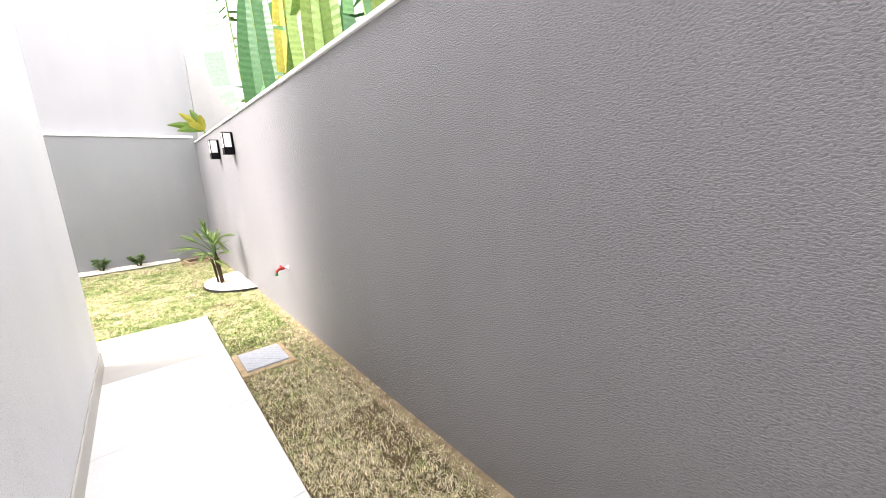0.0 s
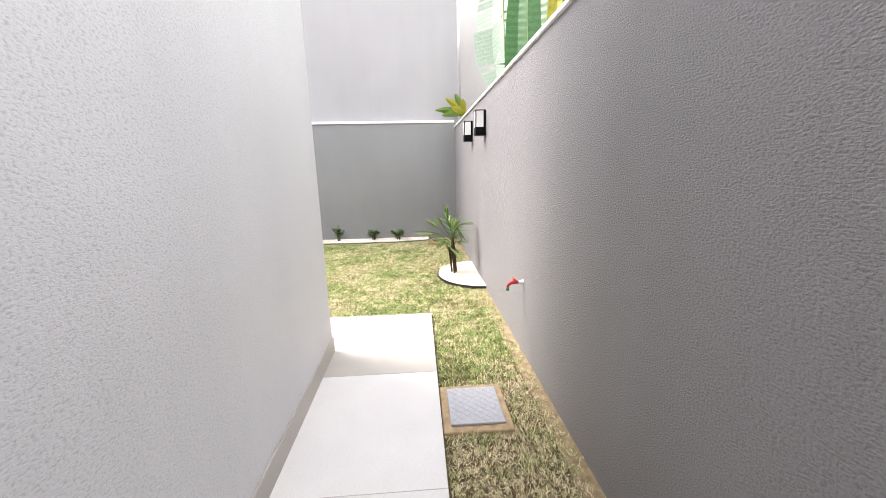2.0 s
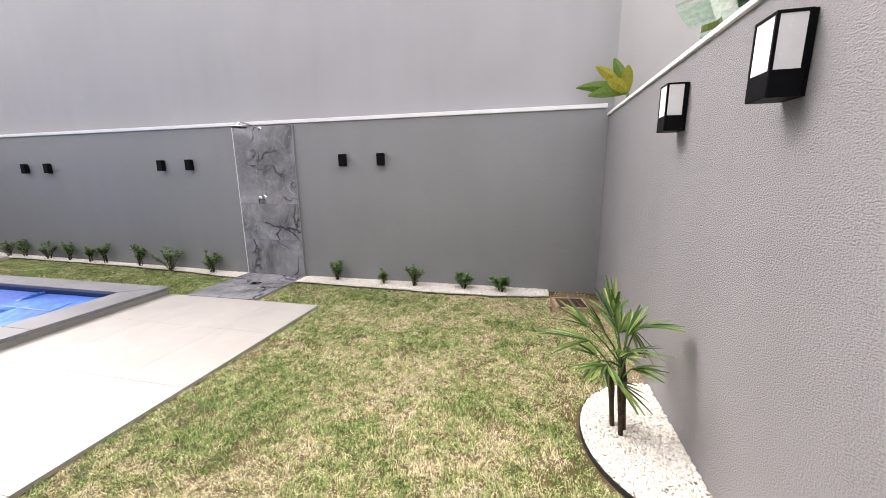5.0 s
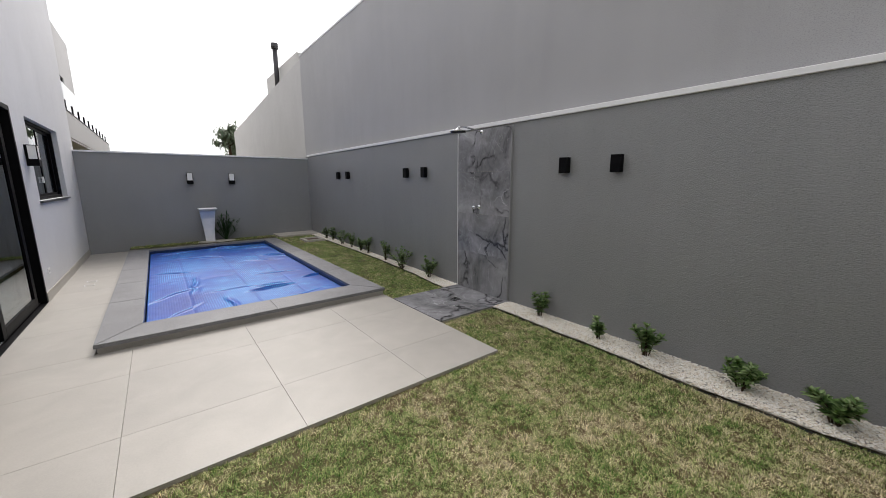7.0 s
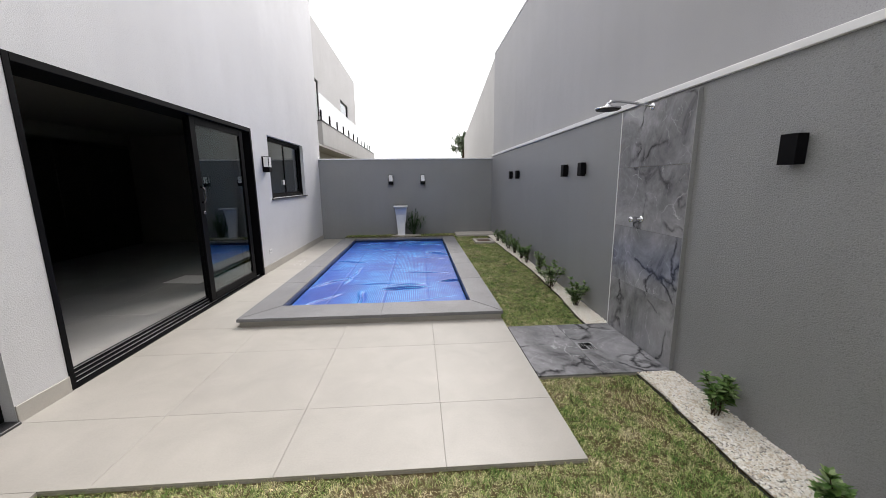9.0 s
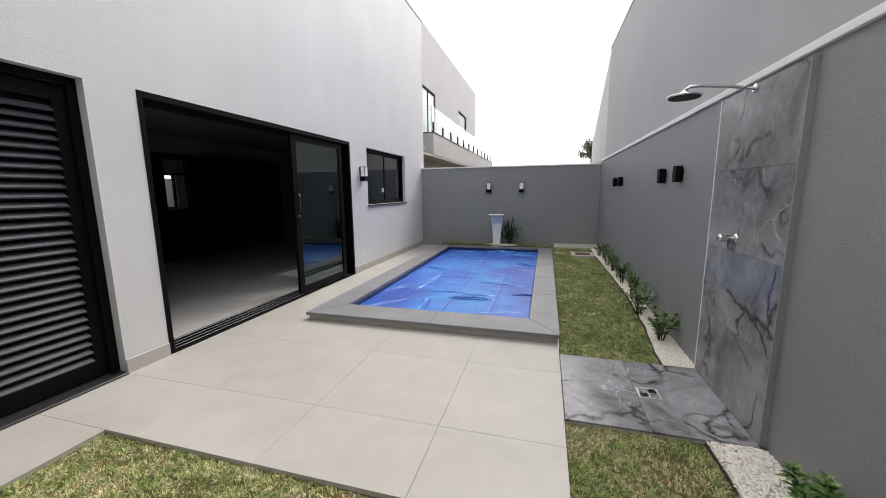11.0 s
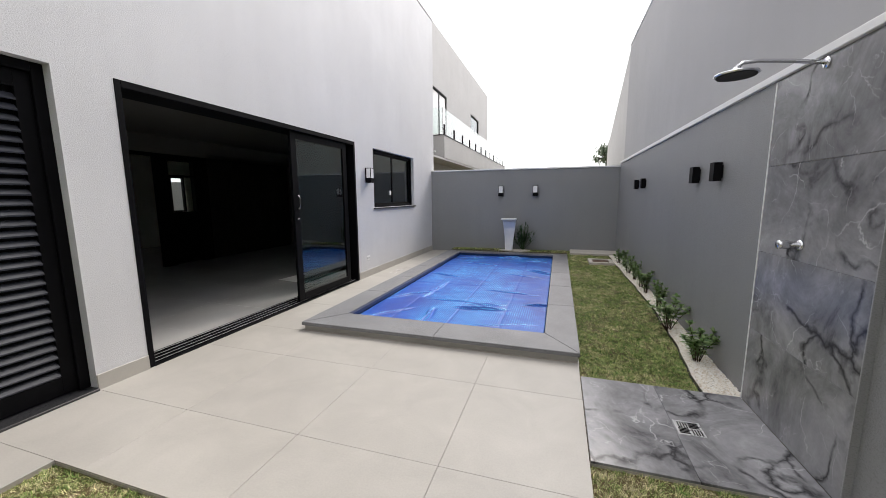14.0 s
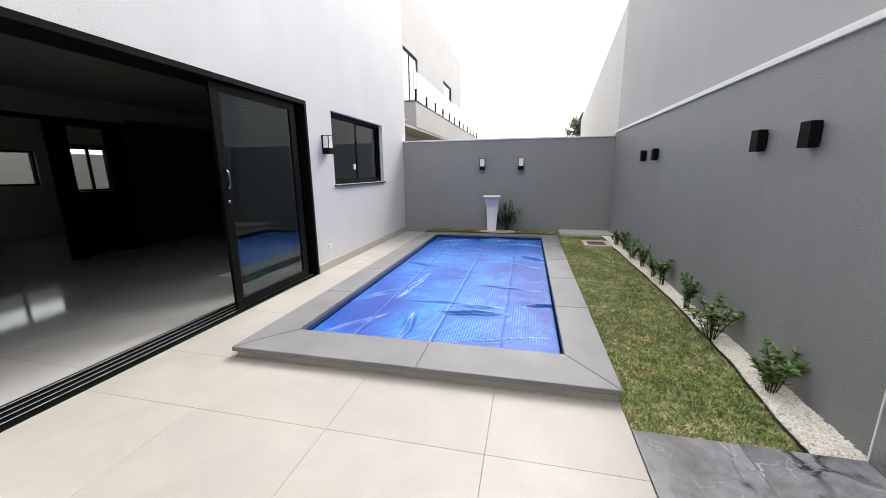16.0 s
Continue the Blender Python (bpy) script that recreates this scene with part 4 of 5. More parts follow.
# ---- neighbour house beyond the north wall ----
nh = thing("balcony_house", "pale grey two-storey neighbour house with a glass-railed balcony", "house")
part("wall", pierced("x", -1.6, 0.2, 13.5, 28.1, -0.1, 8.35, [(16.6, 18.6, 3.84, 5.95), (23.2, 25.4, 5.25, 6.2)]), NHCOAT, nh)
part("wall", boxes((-9.0, 28.1, -0.1, -1.4, 28.3, 8.35), (-9.0, 13.5, -0.1, -1.6, 13.7, 8.35), (-9.0, 13.7, 8.2, -1.6, 28.1, 8.34), (-3.2, 13.7, -0.1, -3.0, 28.1, 8.2)), NHCOAT, nh)
part("balcony", boxes((-1.4, 15.6, 3.0, -0.6, 31.5, 3.83), bev=0.01), NHCOAT, nh)
part("soffit", boxes((-1.4, 14.2, 2.93, -0.62, 31.5, 2.999)), NHCOAT, nh)
part("coping", boxes((-1.398, 15.58, 3.83, -0.58, 31.52, 3.86)), GALV, nh)
gl = part("railing_glass", boxes((-0.72, 15.75, 3.92, -0.708, 31.3, 4.86)), CLEAR, nh, "clear glass railing")
gl2 = part("railing_glass", boxes((-1.38, 15.74, 3.92, -0.74, 15.752, 4.86)), CLEAR, nh, "clear glass railing")
gl.visible_shadow = gl2.visible_shadow = False
for k in range(12):
    y = 15.95 + k * 1.38
    part("railing_clamp", boxes((-0.745, y - 0.045, 3.86, -0.685, y + 0.045, 4.28)), BLACK, nh)
part("railing_clamp", boxes((-1.25, 15.72, 3.86, -1.16, 15.77, 4.28)), BLACK, nh)
d = part("balcony_door", boxes((-1.5, 16.6, 3.86, -1.44, 16.66, 5.95), (-1.5, 18.54, 3.86, -1.44, 18.6, 5.95), (-1.5, 16.66, 5.87, -1.44, 18.54, 5.95), (-1.5, 17.57, 3.86, -1.44, 17.63, 5.87)), BLACK, nh)
part("pane", boxes((-1.475, 16.66, 3.86, -1.465, 18.54, 5.87)), OPAL, d, "pale curtained glass")
w = part("window", boxes((-1.5, 23.2, 5.25, -1.44, 23.28, 6.2), (-1.5, 25.32, 5.25, -1.44, 25.4, 6.2), (-1.5, 23.28, 6.12, -1.44, 25.32, 6.2), (-1.5, 23.28, 5.25, -1.44, 25.32, 5.33)), BLACK, nh)
part("pane", boxes((-1.475, 23.28, 5.33, -1.465, 25.32, 6.12)), GLASS, w)
part("bracket_lamp", boxes((-1.0, 15.5, 3.22, -0.94, 15.6, 3.28), bev=0.008), WHITE, nh, "small white bracket lamp")

# small things on the floors
# Pale patch on the floor, built as a thin white slab.
sheet = thing("paper_sheet", "thin white slab marking a pale patch of the polished floor", "sheet", (-1.15, 7.98, 0.001), -8)
part("sheet", boxes((-0.33, -0.26, 0, 0.33, 0.26, 0.004), bev=0.001), WHITE, sheet)
for y in (8.98, 9.28):
    lid = thing("patio_drain", "small square metal drain in the patio tiles", "drain", (0.33, y, 0.0005), group="patio drains")
    part("rim", boxes((-0.06, -0.06, 0, 0.06, -0.052, 0.003), (-0.06, 0.052, 0, 0.06, 0.06, 0.003), (-0.06, -0.052, 0, -0.052, 0.052, 0.003), (0.052, -0.052, 0, 0.06, 0.052, 0.003)), STEEL, lid)
    part("plate", boxes((-0.052, -0.052, 0, 0.052, 0.052, 0.0022)), PORC, lid)


# ---- planting ----
def gravel_edge(y):
    """Inner edge of the pebble border along the east wall."""
    ys, xs = (0.62, 1.3, 2.05, 3.05, 4.3, 5.4, 6.3, 7.0, 8.1, 9.2, 10.7, 11.8), (4.70, 4.58, 4.57, 4.62, 4.66, 4.70, 4.77, 4.81, 4.83, 4.80, 4.76, 4.74)
    return float(np.interp(y, ys, xs)) + 0.006 * math.sin(y * 5.1) + 0.004 * math.sin(y * 13.0)


RING = (2.10, 0.0, 0.62, 0.56)          # half-round palm bed against the south wall: centre x, y, radii


def in_ring(x, y, grow=0.0):
    return ((x - RING[0]) / (RING[2] + grow)) ** 2 + ((y - RING[1]) / (RING[3] + grow)) ** 2 < 1


def lawn(x, y):
    if not (0.0 < y < N_Y and x < E_X - 0.02):
        return False
    if x < 0.73:
        ok = -8.9 < x and y < 0.70 and not (-1.01 < x < -0.56 and 0.295 < y < 0.705)
    elif y < 3.395:
        ok = True
    elif y < 5.66:
        ok = x > 3.79 and not (4.33 < y < 5.415)
    elif y < 11.96:
        ok = x > 3.80 and not (3.86 < x and y > 11.72) and not (4.23 < x < 4.73 and 10.57 < y < 11.13)
    else:
        ok = x < 3.86
    if ok and (0.62 < y < 4.335 or 5.41 < y < 11.72) and x > gravel_edge(y) - 0.012:
        ok = False
    if ok and (y < 0.03 + 0.05 * noise.noise((x * 2.5, 1.0, 4.0)) or (y < 0.62 and x > 4.15 + 0.25 * noise.noise((x * 4, y * 4, 2.0)))):
        ok = noise.noise((x * 23, y * 23, 7.0)) > 0.33 and not (4.22 < x < 4.71 and 0.14 < y < 0.61)
    return ok and not in_ring(x, y, 0.02)


def lawn_mesh():
    rng = np.random.default_rng(7)
    zones = [(-4.2, 0.73, 0.0, 0.71, 9500), (-8.9, -4.2, 0.0, 0.71, 2500), (0.73, 4.97, 0.0, 3.4, 14500), (3.79, 4.8, 3.4, 6.6, 13000), (3.79, 4.85, 6.6, 11.9, 9000), (0.0, 3.9, 11.95, 12.38, 5000)]
    V, F, base = [], [], 0
    for x0, x1, y0, y1, dens in zones:
        n = int((x1 - x0) * (y1 - y0) * dens * 1.9)
        P = np.stack([rng.uniform(x0, x1, n), rng.uniform(y0, y1, n)], -1)
        keep = np.array([lawn(x, y) for x, y in P])
        P = P[keep]
        n = len(P)
        bald = np.array([noise.noise((x * 2.6, y * 2.6, 8.0)) for x, y in P])
        P = P[(bald < 0.3) | (rng.random(n) < 0.45)]
        n = len(P)
        L = rng.uniform(0.014, 0.036, n)
        tuft = np.array([noise.noise((x * 14, y * 14, 3.0)) for x, y in P])
        az = tuft * 9.0 + rng.normal(0, 1.1, n)
        lean = np.clip(rng.normal(1.05, 0.38, n) - tuft * 0.5, 0.15, 1.55)
        w = rng.uniform(0.0011, 0.0025, n)
        d = np.stack([np.cos(az), np.sin(az)], -1)
        s = np.stack([-d[:, 1], d[:, 0]], -1)
        z = np.array([ground_z(x, y) for x, y in P]) - 0.003 + 0.012 * np.clip(tuft, -0.3, 1.0)

        def at(f, bend, side):
            h = L * f
            xy = P + d * (h * np.sin(lean * bend))[:, None] + s * (w * side)[:, None]
            return np.concatenate([xy, (z + h * np.cos(lean * bend))[:, None]], 1)
        tri = np.stack([at(0, 0, -1), at(0, 0, 1), at(0.55, 0.7, 0.8), at(0.55, 0.7, -0.8), at(1.0, 1.0, 0.0)], 1)
        V.append(tri.reshape(-1, 3))
        k = base + np.arange(n) * 5
        F += np.stack([k, k + 1, k + 2, k + 3], 1).tolist() + np.stack([k + 3, k + 2, k + 4], 1).tolist()
        base += n * 5
    me = bpy.data.meshes.new("lawn")
    me.from_pydata(np.concatenate(V).tolist(), [], F)
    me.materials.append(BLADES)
    return me


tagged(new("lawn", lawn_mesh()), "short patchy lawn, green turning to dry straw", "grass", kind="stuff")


def pebbles(name, label, spots, seed):
    """White pebbles as squashed, jittered octahedra lying on one another."""
    rng = np.random.default_rng(seed)
    oct_v = np.array([(1, 0, 0), (0, 1, 0), (-1, 0, 0), (0, -1, 0), (0, 0, 1), (0, 0, -1), (0.65, 0.65, 0.45), (-0.65, 0.65, 0.45), (-0.65, -0.65, 0.45), (0.65, -0.65, 0.45)])
    oct_f = np.array([(0, 6, 4), (6, 1, 4), (1, 7, 4), (7, 2, 4), (2, 8, 4), (8, 3, 4), (3, 9, 4), (9, 0, 4), (0, 1, 6), (1, 2, 7), (2, 3, 8), (3, 0, 9)])
    V, F = [], []
    for i, (x, y, z) in enumerate(spots):
        r = rng.uniform(0.0045, 0.0100)
        a = rng.uniform(0, math.tau)
        v = oct_v * rng.uniform(0.8, 1.2, oct_v.shape) * (r * rng.uniform(0.9, 1.5), r, r * rng.uniform(0.6, 0.9))
        c, s = math.cos(a), math.sin(a)
        V.append(np.stack([v[:, 0] * c - v[:, 1] * s + x, v[:, 0] * s + v[:, 1] * c + y, v[:, 2] + z], 1))
        F += (oct_f + i * 10).tolist()
    me = bpy.data.meshes.new(name)
    me.from_pydata(np.concatenate(V).tolist(), [], F)
    me.materials.append(PEBBLE)
    return tagged(new(name, me), label, "pebbles", kind="stuff")


rng = np.random.default_rng(3)
spots = []
for y0, y1 in ((0.62, 4.33), (5.415, 11.70)):
    for _ in range(int((y1 - y0) * 4200)):
        y = rng.uniform(y0, y1)
        x = rng.uniform(gravel_edge(y), E_X - 0.005)
        if y > 0.95 or x < E_X - 0.1 or rng.random() < 0.4:
            spots.append((x, y, ground_z(x, y) + 0.022 + rng.uniform(0, 0.012)))
pebbles("white_gravel", "white pebble border along the garden wall", spots, 5)
spots = []
while len(spots) < 9500:
    x, y = rng.uniform(1.45, 2.75), rng.uniform(0.005, 0.6)
    if in_ring(x, y, -0.01):
        spots.append((x, y, 0.0 + rng.uniform(0, 0.012)))
pebbles("palm_bed_gravel", "white pebbles filling the half-round palm bed", spots, 6)


def bed(name, y0, y1):
    """Sandy bed under the pebbles with a thin black edging strip along the lawn."""
    n = 90
    ys = [y0 + (y1 - y0) * k / n for k in range(n + 1)]
    bm = bmesh.new()
    rows = [(bm.verts.new((gravel_edge(y), y, ground_z(4.7, y) + 0.02)), bm.verts.new((E_X - 0.001, y, ground_z(4.7, y) + 0.02))) for y in ys]
    for a, b in zip(rows, rows[1:]):
        bm.faces.new((a[0], a[1], b[1], b[0]))
    ob = thing(name, "planting border with a thin black edging strip", "garden border")
    part("bedding", bm, CONC, ob, "pale sandy bedding")
    bm = bmesh.new()
    prof = [(-0.014, -0.03), (-0.010, 0.014), (-0.006, 0.014), (-0.006, -0.03)]
    rows = [[bm.verts.new((gravel_edge(y) + dx, y, ground_z(4.7, y) + dz)) for dx, dz in prof] for y in ys]
    for a, b in zip(rows, rows[1:]):
        for k in range(3):
            bm.faces.new((a[k], a[k + 1], b[k + 1], b[k]))
    part("edging", bm, EDGING, ob, "black plastic edging")


bed("garden_border", 0.62, 4.333)
bed("garden_border", 5.412, 11.715)
pb = thing("palm_bed", "half-round palm bed with black edging against the wall", "garden border", (RING[0], 0, 0))
bm = bmesh.new()
arc = [(RING[2] * math.cos(a), RING[3] * math.sin(a)) for a in (math.pi * k / 40 for k in range(41))]
bm.faces.new([bm.verts.new((x, max(y, 0.001), -0.003)) for x, y in arc])
part("bedding", bm, CONC, pb, "pale sandy bedding")
bm = bmesh.new()
rows = [[bm.verts.new((x * f, max(y * f, 0.001), z)) for f, z in ((0.992, -0.03), (0.992, 0.006), (1.0, 0.006), (1.0, -0.03))] for x, y in arc]
for a, b in zip(rows, rows[1:]):
    for k in range(3):
        bm.faces.new((a[k], a[k + 1], b[k + 1], b[k]))
part("edging", bm, EDGING, pb, "black plastic edging")


def leaf_blade(bm, base, direction, length, width, droop=0.3, segs=3, fold=0.25, up=Vector((0, 0, 1)), tip=0.15):
    """One leaf: tapered strip with a raised-edge fold along the midrib, bending down to its tip."""
    d = Vector(direction).normalized()
    side = d.cross(up)
    side = side.normalized() if side.length > 1e-3 else Vector((1, 0, 0))
    n = side.cross(d).normalized()
    prev = None
    for k in range(segs + 1):
        f = k / segs
        wd = width * 0.5 * max(tip, math.sin(math.pi * (0.12 + 0.86 * f)) ** 0.8)
        p = Vector(base) + d * length * f - Vector((0, 0, 1)) * droop * length * f * f
        row = [bm.verts.new(p - side * wd + n * wd * fold), bm.verts.new(p), bm.verts.new(p + side * wd + n * wd * fold)]
        if prev:
            bm.faces.new((prev[0], prev[1], row[1], row[0]))
            bm.faces.new((prev[1], prev[2], row[2], row[1]))
        prev = row


def shrub(seed, height, spread, stems):
    """Several bare woody stems, each ending in whorls of broad upturned leaves."""
    r = random.Random(seed)
    ob = thing("shrub", "small glossy green shrub planted in the white pebbles", "shrub", group="shrubs along the garden wall")
    lb = bmesh.new()
    for s in range(stems):
        sb = bmesh.new()
        a = math.tau * s / stems + r.uniform(-0.5, 0.5)
        reach = spread * r.uniform(0.25, 1.0)
        top = Vector((math.cos(a) * reach, math.sin(a) * reach, height * r.uniform(0.5, 0.98)))
        root = Vector((math.cos(a) * 0.02, math.sin(a) * 0.02, -0.01))
        pts = [root, root.lerp(top, 0.5) + Vector((-math.cos(a) * 0.02, -math.sin(a) * 0.02, 0.015)), top]
        tube(sb, pts, [0.005, 0.004, 0.0022], 5)
        part("stem", sb, TRUNK, ob)
        for f, count, size in ((0.30, 4, 0.9), (0.5, 5, 1.0), (0.68, 7, 1.05), (0.82, 8, 1.1), (0.93, 9, 1.0), (1.0, 7, 0.8)):
            f = min(1.0, f + r.uniform(-0.06, 0.04))
            p = pts[0].lerp(pts[1], f * 2) if f < 0.5 else pts[1].lerp(pts[2], f * 2 - 1)
            for k in range(count):
                b = math.tau * k / count + r.uniform(-0.5, 0.5)
                d = Vector((math.cos(b), math.sin(b), r.uniform(0.1, 0.9) + (f > 0.95) * 0.8))
                leaf_blade(lb, p, d, r.uniform(0.050, 0.078) * size, r.uniform(0.023, 0.032) * size, 0.2, 3, 0.2)
    part("foliage", lb, BUSH, ob)
    return ob


SHRUBS = [(4.85, 3.73, 0.27, 0.11, 5), (4.79, 2.94, 0.22, 0.11, 3), (4.78, 2.47, 0.32, 0.11, 6), (4.80, 1.76, 0.23, 0.13, 6), (4.76, 1.24, 0.22, 0.17, 8),
          (4.84, 6.02, 0.36, 0.17, 7), (4.80, 6.82, 0.36, 0.20, 9), (4.87, 7.57, 0.36, 0.12, 5), (4.88, 8.38, 0.32, 0.10, 5), (4.88, 8.75, 0.30, 0.12, 5), (4.88, 9.25, 0.32, 0.13, 5), (4.86, 9.75, 0.30, 0.14, 6), (4.90, 10.45, 0.30, 0.11, 5), (4.83, 10.75, 0.28, 0.12, 5)]
for k, (x, y, h, s, st) in enumerate(SHRUBS):
    shrub(40 + k, h * 1.1, s * 1.1, st + 2).matrix_world = pose(x, y, ground_z(x, y) + 0.025, 0, 0, 50 * k)


def fan_leaf(bm, r, base, direction, size, fingers, spread=1.5, droop=0.25):
    """Palm fan: blunt-ended fingers spreading from the end of a stalk."""
    d = Vector(direction).normalized()
    side = d.cross(Vector((0, 0, 1)))
    side = side.normalized() if side.length > 1e-3 else Vector((1, 0, 0))
    n = side.cross(d)
    for k in range(fingers):
        a = spread * (k / max(1, fingers - 1) - 0.5) * 2 * 0.5
        v = d * math.cos(a) + side * math.sin(a) + n * r.uniform(-0.12, 0.18)
        leaf_blade(bm, base, v, size * r.uniform(0.82, 1.0) * (1 - 0.10 * abs(a)), 0.019 + 0.010 * r.random(), droop * r.uniform(0.2, 1.6), 5, 0.5, tip=0.4)


palm = thing("lady_palm", "young lady palm with split fan leaves in the pebble bed", "palm", (2.12, 0.33, 0.0))
r = random.Random(12)
STEMS = ((0.03, -0.03, 0.50, -0.02, 0.05), (-0.03, 0.0, 0.42, -0.01, 0.04), (0.05, 0.03, 0.36, 0.05, 0.03))
for ox, oy, h, lx, ly in STEMS:
    sb = bmesh.new()
    tube(sb, [(ox, oy, -0.02), (ox + lx * 0.35, oy + ly * 0.35, h * 0.35), (ox + lx * 0.6, oy + ly * 0.6, h * 0.7), (ox + lx, oy + ly, h)], [0.015, 0.014, 0.019, 0.011], 9)
    part("stem", sb, TRUNK, palm, "dark fibrous stem")
FANS = [  # end of the stalk, direction, length, spread, fingers
    ((0.01, 0.15, 0.76), (0.0, 0.12, 0.99), 0.23, 1.7, 8),
    ((0.07, 0.26, 0.55), (0.18, 0.99, 0.14), 0.37, 1.8, 8),
    ((-0.04, 0.21, 0.67), (-0.15, 0.58, 0.81), 0.21, 0.9, 7),
    ((0.03, -0.02, 0.67), (0.06, -0.99, 0.15), 0.29, 0.7, 7),
    ((0.11, 0.0, 0.66), (0.3, -0.55, -0.83), 0.3, 0.6, 5),
    ((-0.07, 0.12, 0.37), (-0.24, -0.91, -0.41), 0.23, 1.6, 4),
    ((-0.03, 0.21, 0.48), (-0.12, 0.69, -0.72), 0.15, 1.2, 6),
    ((0.13, 0.09, 0.6), (0.36, 0.1, 1.0), 0.18, 1.2, 7),
    ((0.17, 0.19, 0.4), (0.48, 0.87, 0.5), 0.19, 1.4, 6),
    ((-0.01, 0.08, 0.5), (-0.06, -0.97, 0.23), 0.13, 1.9, 5),
    ((-0.14, 0.10, 0.60), (-0.8, -0.15, 0.45), 0.24, 1.5, 7), ((-0.12, 0.20, 0.50), (-0.85, 0.45, 0.1), 0.24, 1.4, 7), ((0.22, 0.02, 0.55), (0.85, -0.35, 0.3), 0.26, 1.5, 7),
    ((0.18, 0.12, 0.66), (0.7, 0.1, 0.7), 0.24, 1.4, 7), ((0.02, 0.02, 0.62), (0.1, -0.5, 0.85), 0.22, 1.4, 7), ((0.10, 0.26, 0.62), (0.35, 0.75, 0.5), 0.26, 1.4, 7), ((-0.04, 0.0, 0.45), (-0.3, -0.75, 0.1), 0.22, 1.3, 6)]
for k, (hub, d, size, spread, fingers) in enumerate(FANS):
    ox, oy, h, lx, ly = STEMS[k % 3 if hub[2] < 0.62 else 0]
    st = Vector((ox + lx, oy + ly, min(h, hub[2]) - 0.03 - 0.012 * k % 0.05))
    hub = Vector(hub) + Vector((0, -0.065 if hub[1] > 0.03 else -0.02, 0))
    kb, lb = bmesh.new(), bmesh.new()
    tube(kb, [st, st.lerp(hub, 0.5) + Vector((0, 0, 0.015)), hub], [0.006, 0.005, 0.004], 6)
    fan_leaf(lb, r, hub, d, size * (1.06 if d[1] > -0.7 else 0.95), fingers + 2, spread, 0.12)
    fan = part("fan_leaf", lb, FROND, palm)
    part("stalk", kb, FROND, fan)

# small palm beside the waterfall
pl = thing("potted_palm", "small dark green palm growing beside the waterfall spout", "palm", (2.66, 12.18, 0.10))
lb = bmesh.new()
for k in range(34):
    a, el = r.uniform(0, math.tau), r.uniform(0.7, 1.5)
    d = Vector((math.cos(a) * math.cos(el), math.sin(a) * math.cos(el) * 0.4, math.sin(el)))
    mid = Vector((0, 0, 0.02)) + d * r.uniform(0.25, 0.72)
    tube(lb, [(0, 0, 0), mid], 0.004, 5)
    for q in range(7):
        leaf_blade(lb, mid * (0.5 + 0.08 * q), d + Vector((r.uniform(-0.9, 0.9), r.uniform(-0.3, 0.3), -0.1)), r.uniform(0.14, 0.24), 0.03, 0.5, 3, 0.2)
part("foliage", lb, DARKLEAF, pl)


def banana_leaf(parent, base, direction, length, width, droop, seed, mat, face=(0.75, -0.66, 0.0)):
    """Broad ribbed leaf on a midrib, its blade partly torn into ribbons along the side veins."""
    rr = random.Random(seed)
    d = Vector(direction).normalized()
    side = d.cross(Vector(face)).normalized()
    nrm = side.cross(d).normalized()
    n = 60
    pts = [Vector(base) + d * length * k / n + Vector((0, 0, -1)) * droop * length * (k / n) ** 2 for k in range(n + 1)]
    bm, rb = bmesh.new(), bmesh.new()
    tube(rb, pts[::4], [0.022 * (1 - 0.8 * k / (n / 4)) for k in range(n // 4 + 1)], 6)
    for sgn in (-1, 1):
        gap, prev = 0.0, None
        for k in range(2, n + 1):
            f = k / n
            wd = width * 0.5 * max(0.02, math.sin(math.pi * min(1, 0.10 + 0.9 * f))) ** 0.5
            t = (pts[k] - pts[k - 1]).normalized()
            torn = rr.random() < (0.12 if mat is PALE else 0.03)
            if torn:
                gap, prev = rr.uniform(-0.05, 0.14), None
            rib = nrm * (0.0016 if k % 2 else -0.0016)
            o = side * sgn * wd + t * 0.18 * wd
            row = [bm.verts.new(q) for q in (pts[k], pts[k] + o * 0.5 + nrm * wd * 0.12 + rib, pts[k] + o - nrm * wd * (0.05 + gap) + rib)]
            if prev:
                bm.faces.new((prev[0], prev[1], row[1], row[0]))
                bm.faces.new((prev[1], prev[2], row[2], row[1]))
            prev = row
    lf = part("leaf", bm, mat, parent)
    part("midrib", rb, LIME, lf, "yellow-green midrib")


def banana(loc, height, leaves, label):
    ob = thing("banana_plant", label, "banana plant", loc, group="banana plants")
    sb = bmesh.new()
    tube(sb, [(0, 0, -0.02), (0.02, 0, height * 0.5), (0.0, 0.0, height)], [0.13, 0.11, 0.06], 12)
    part("stem", sb, LIME, ob, "yellow-green stem")
    for k, (dx, dy, dz, z, ln, wd, dr, mat) in enumerate(leaves):
        banana_leaf(ob, (0, 0, z), (dx, dy, dz), ln, wd, dr, k + int(loc[0] * 10), mat)


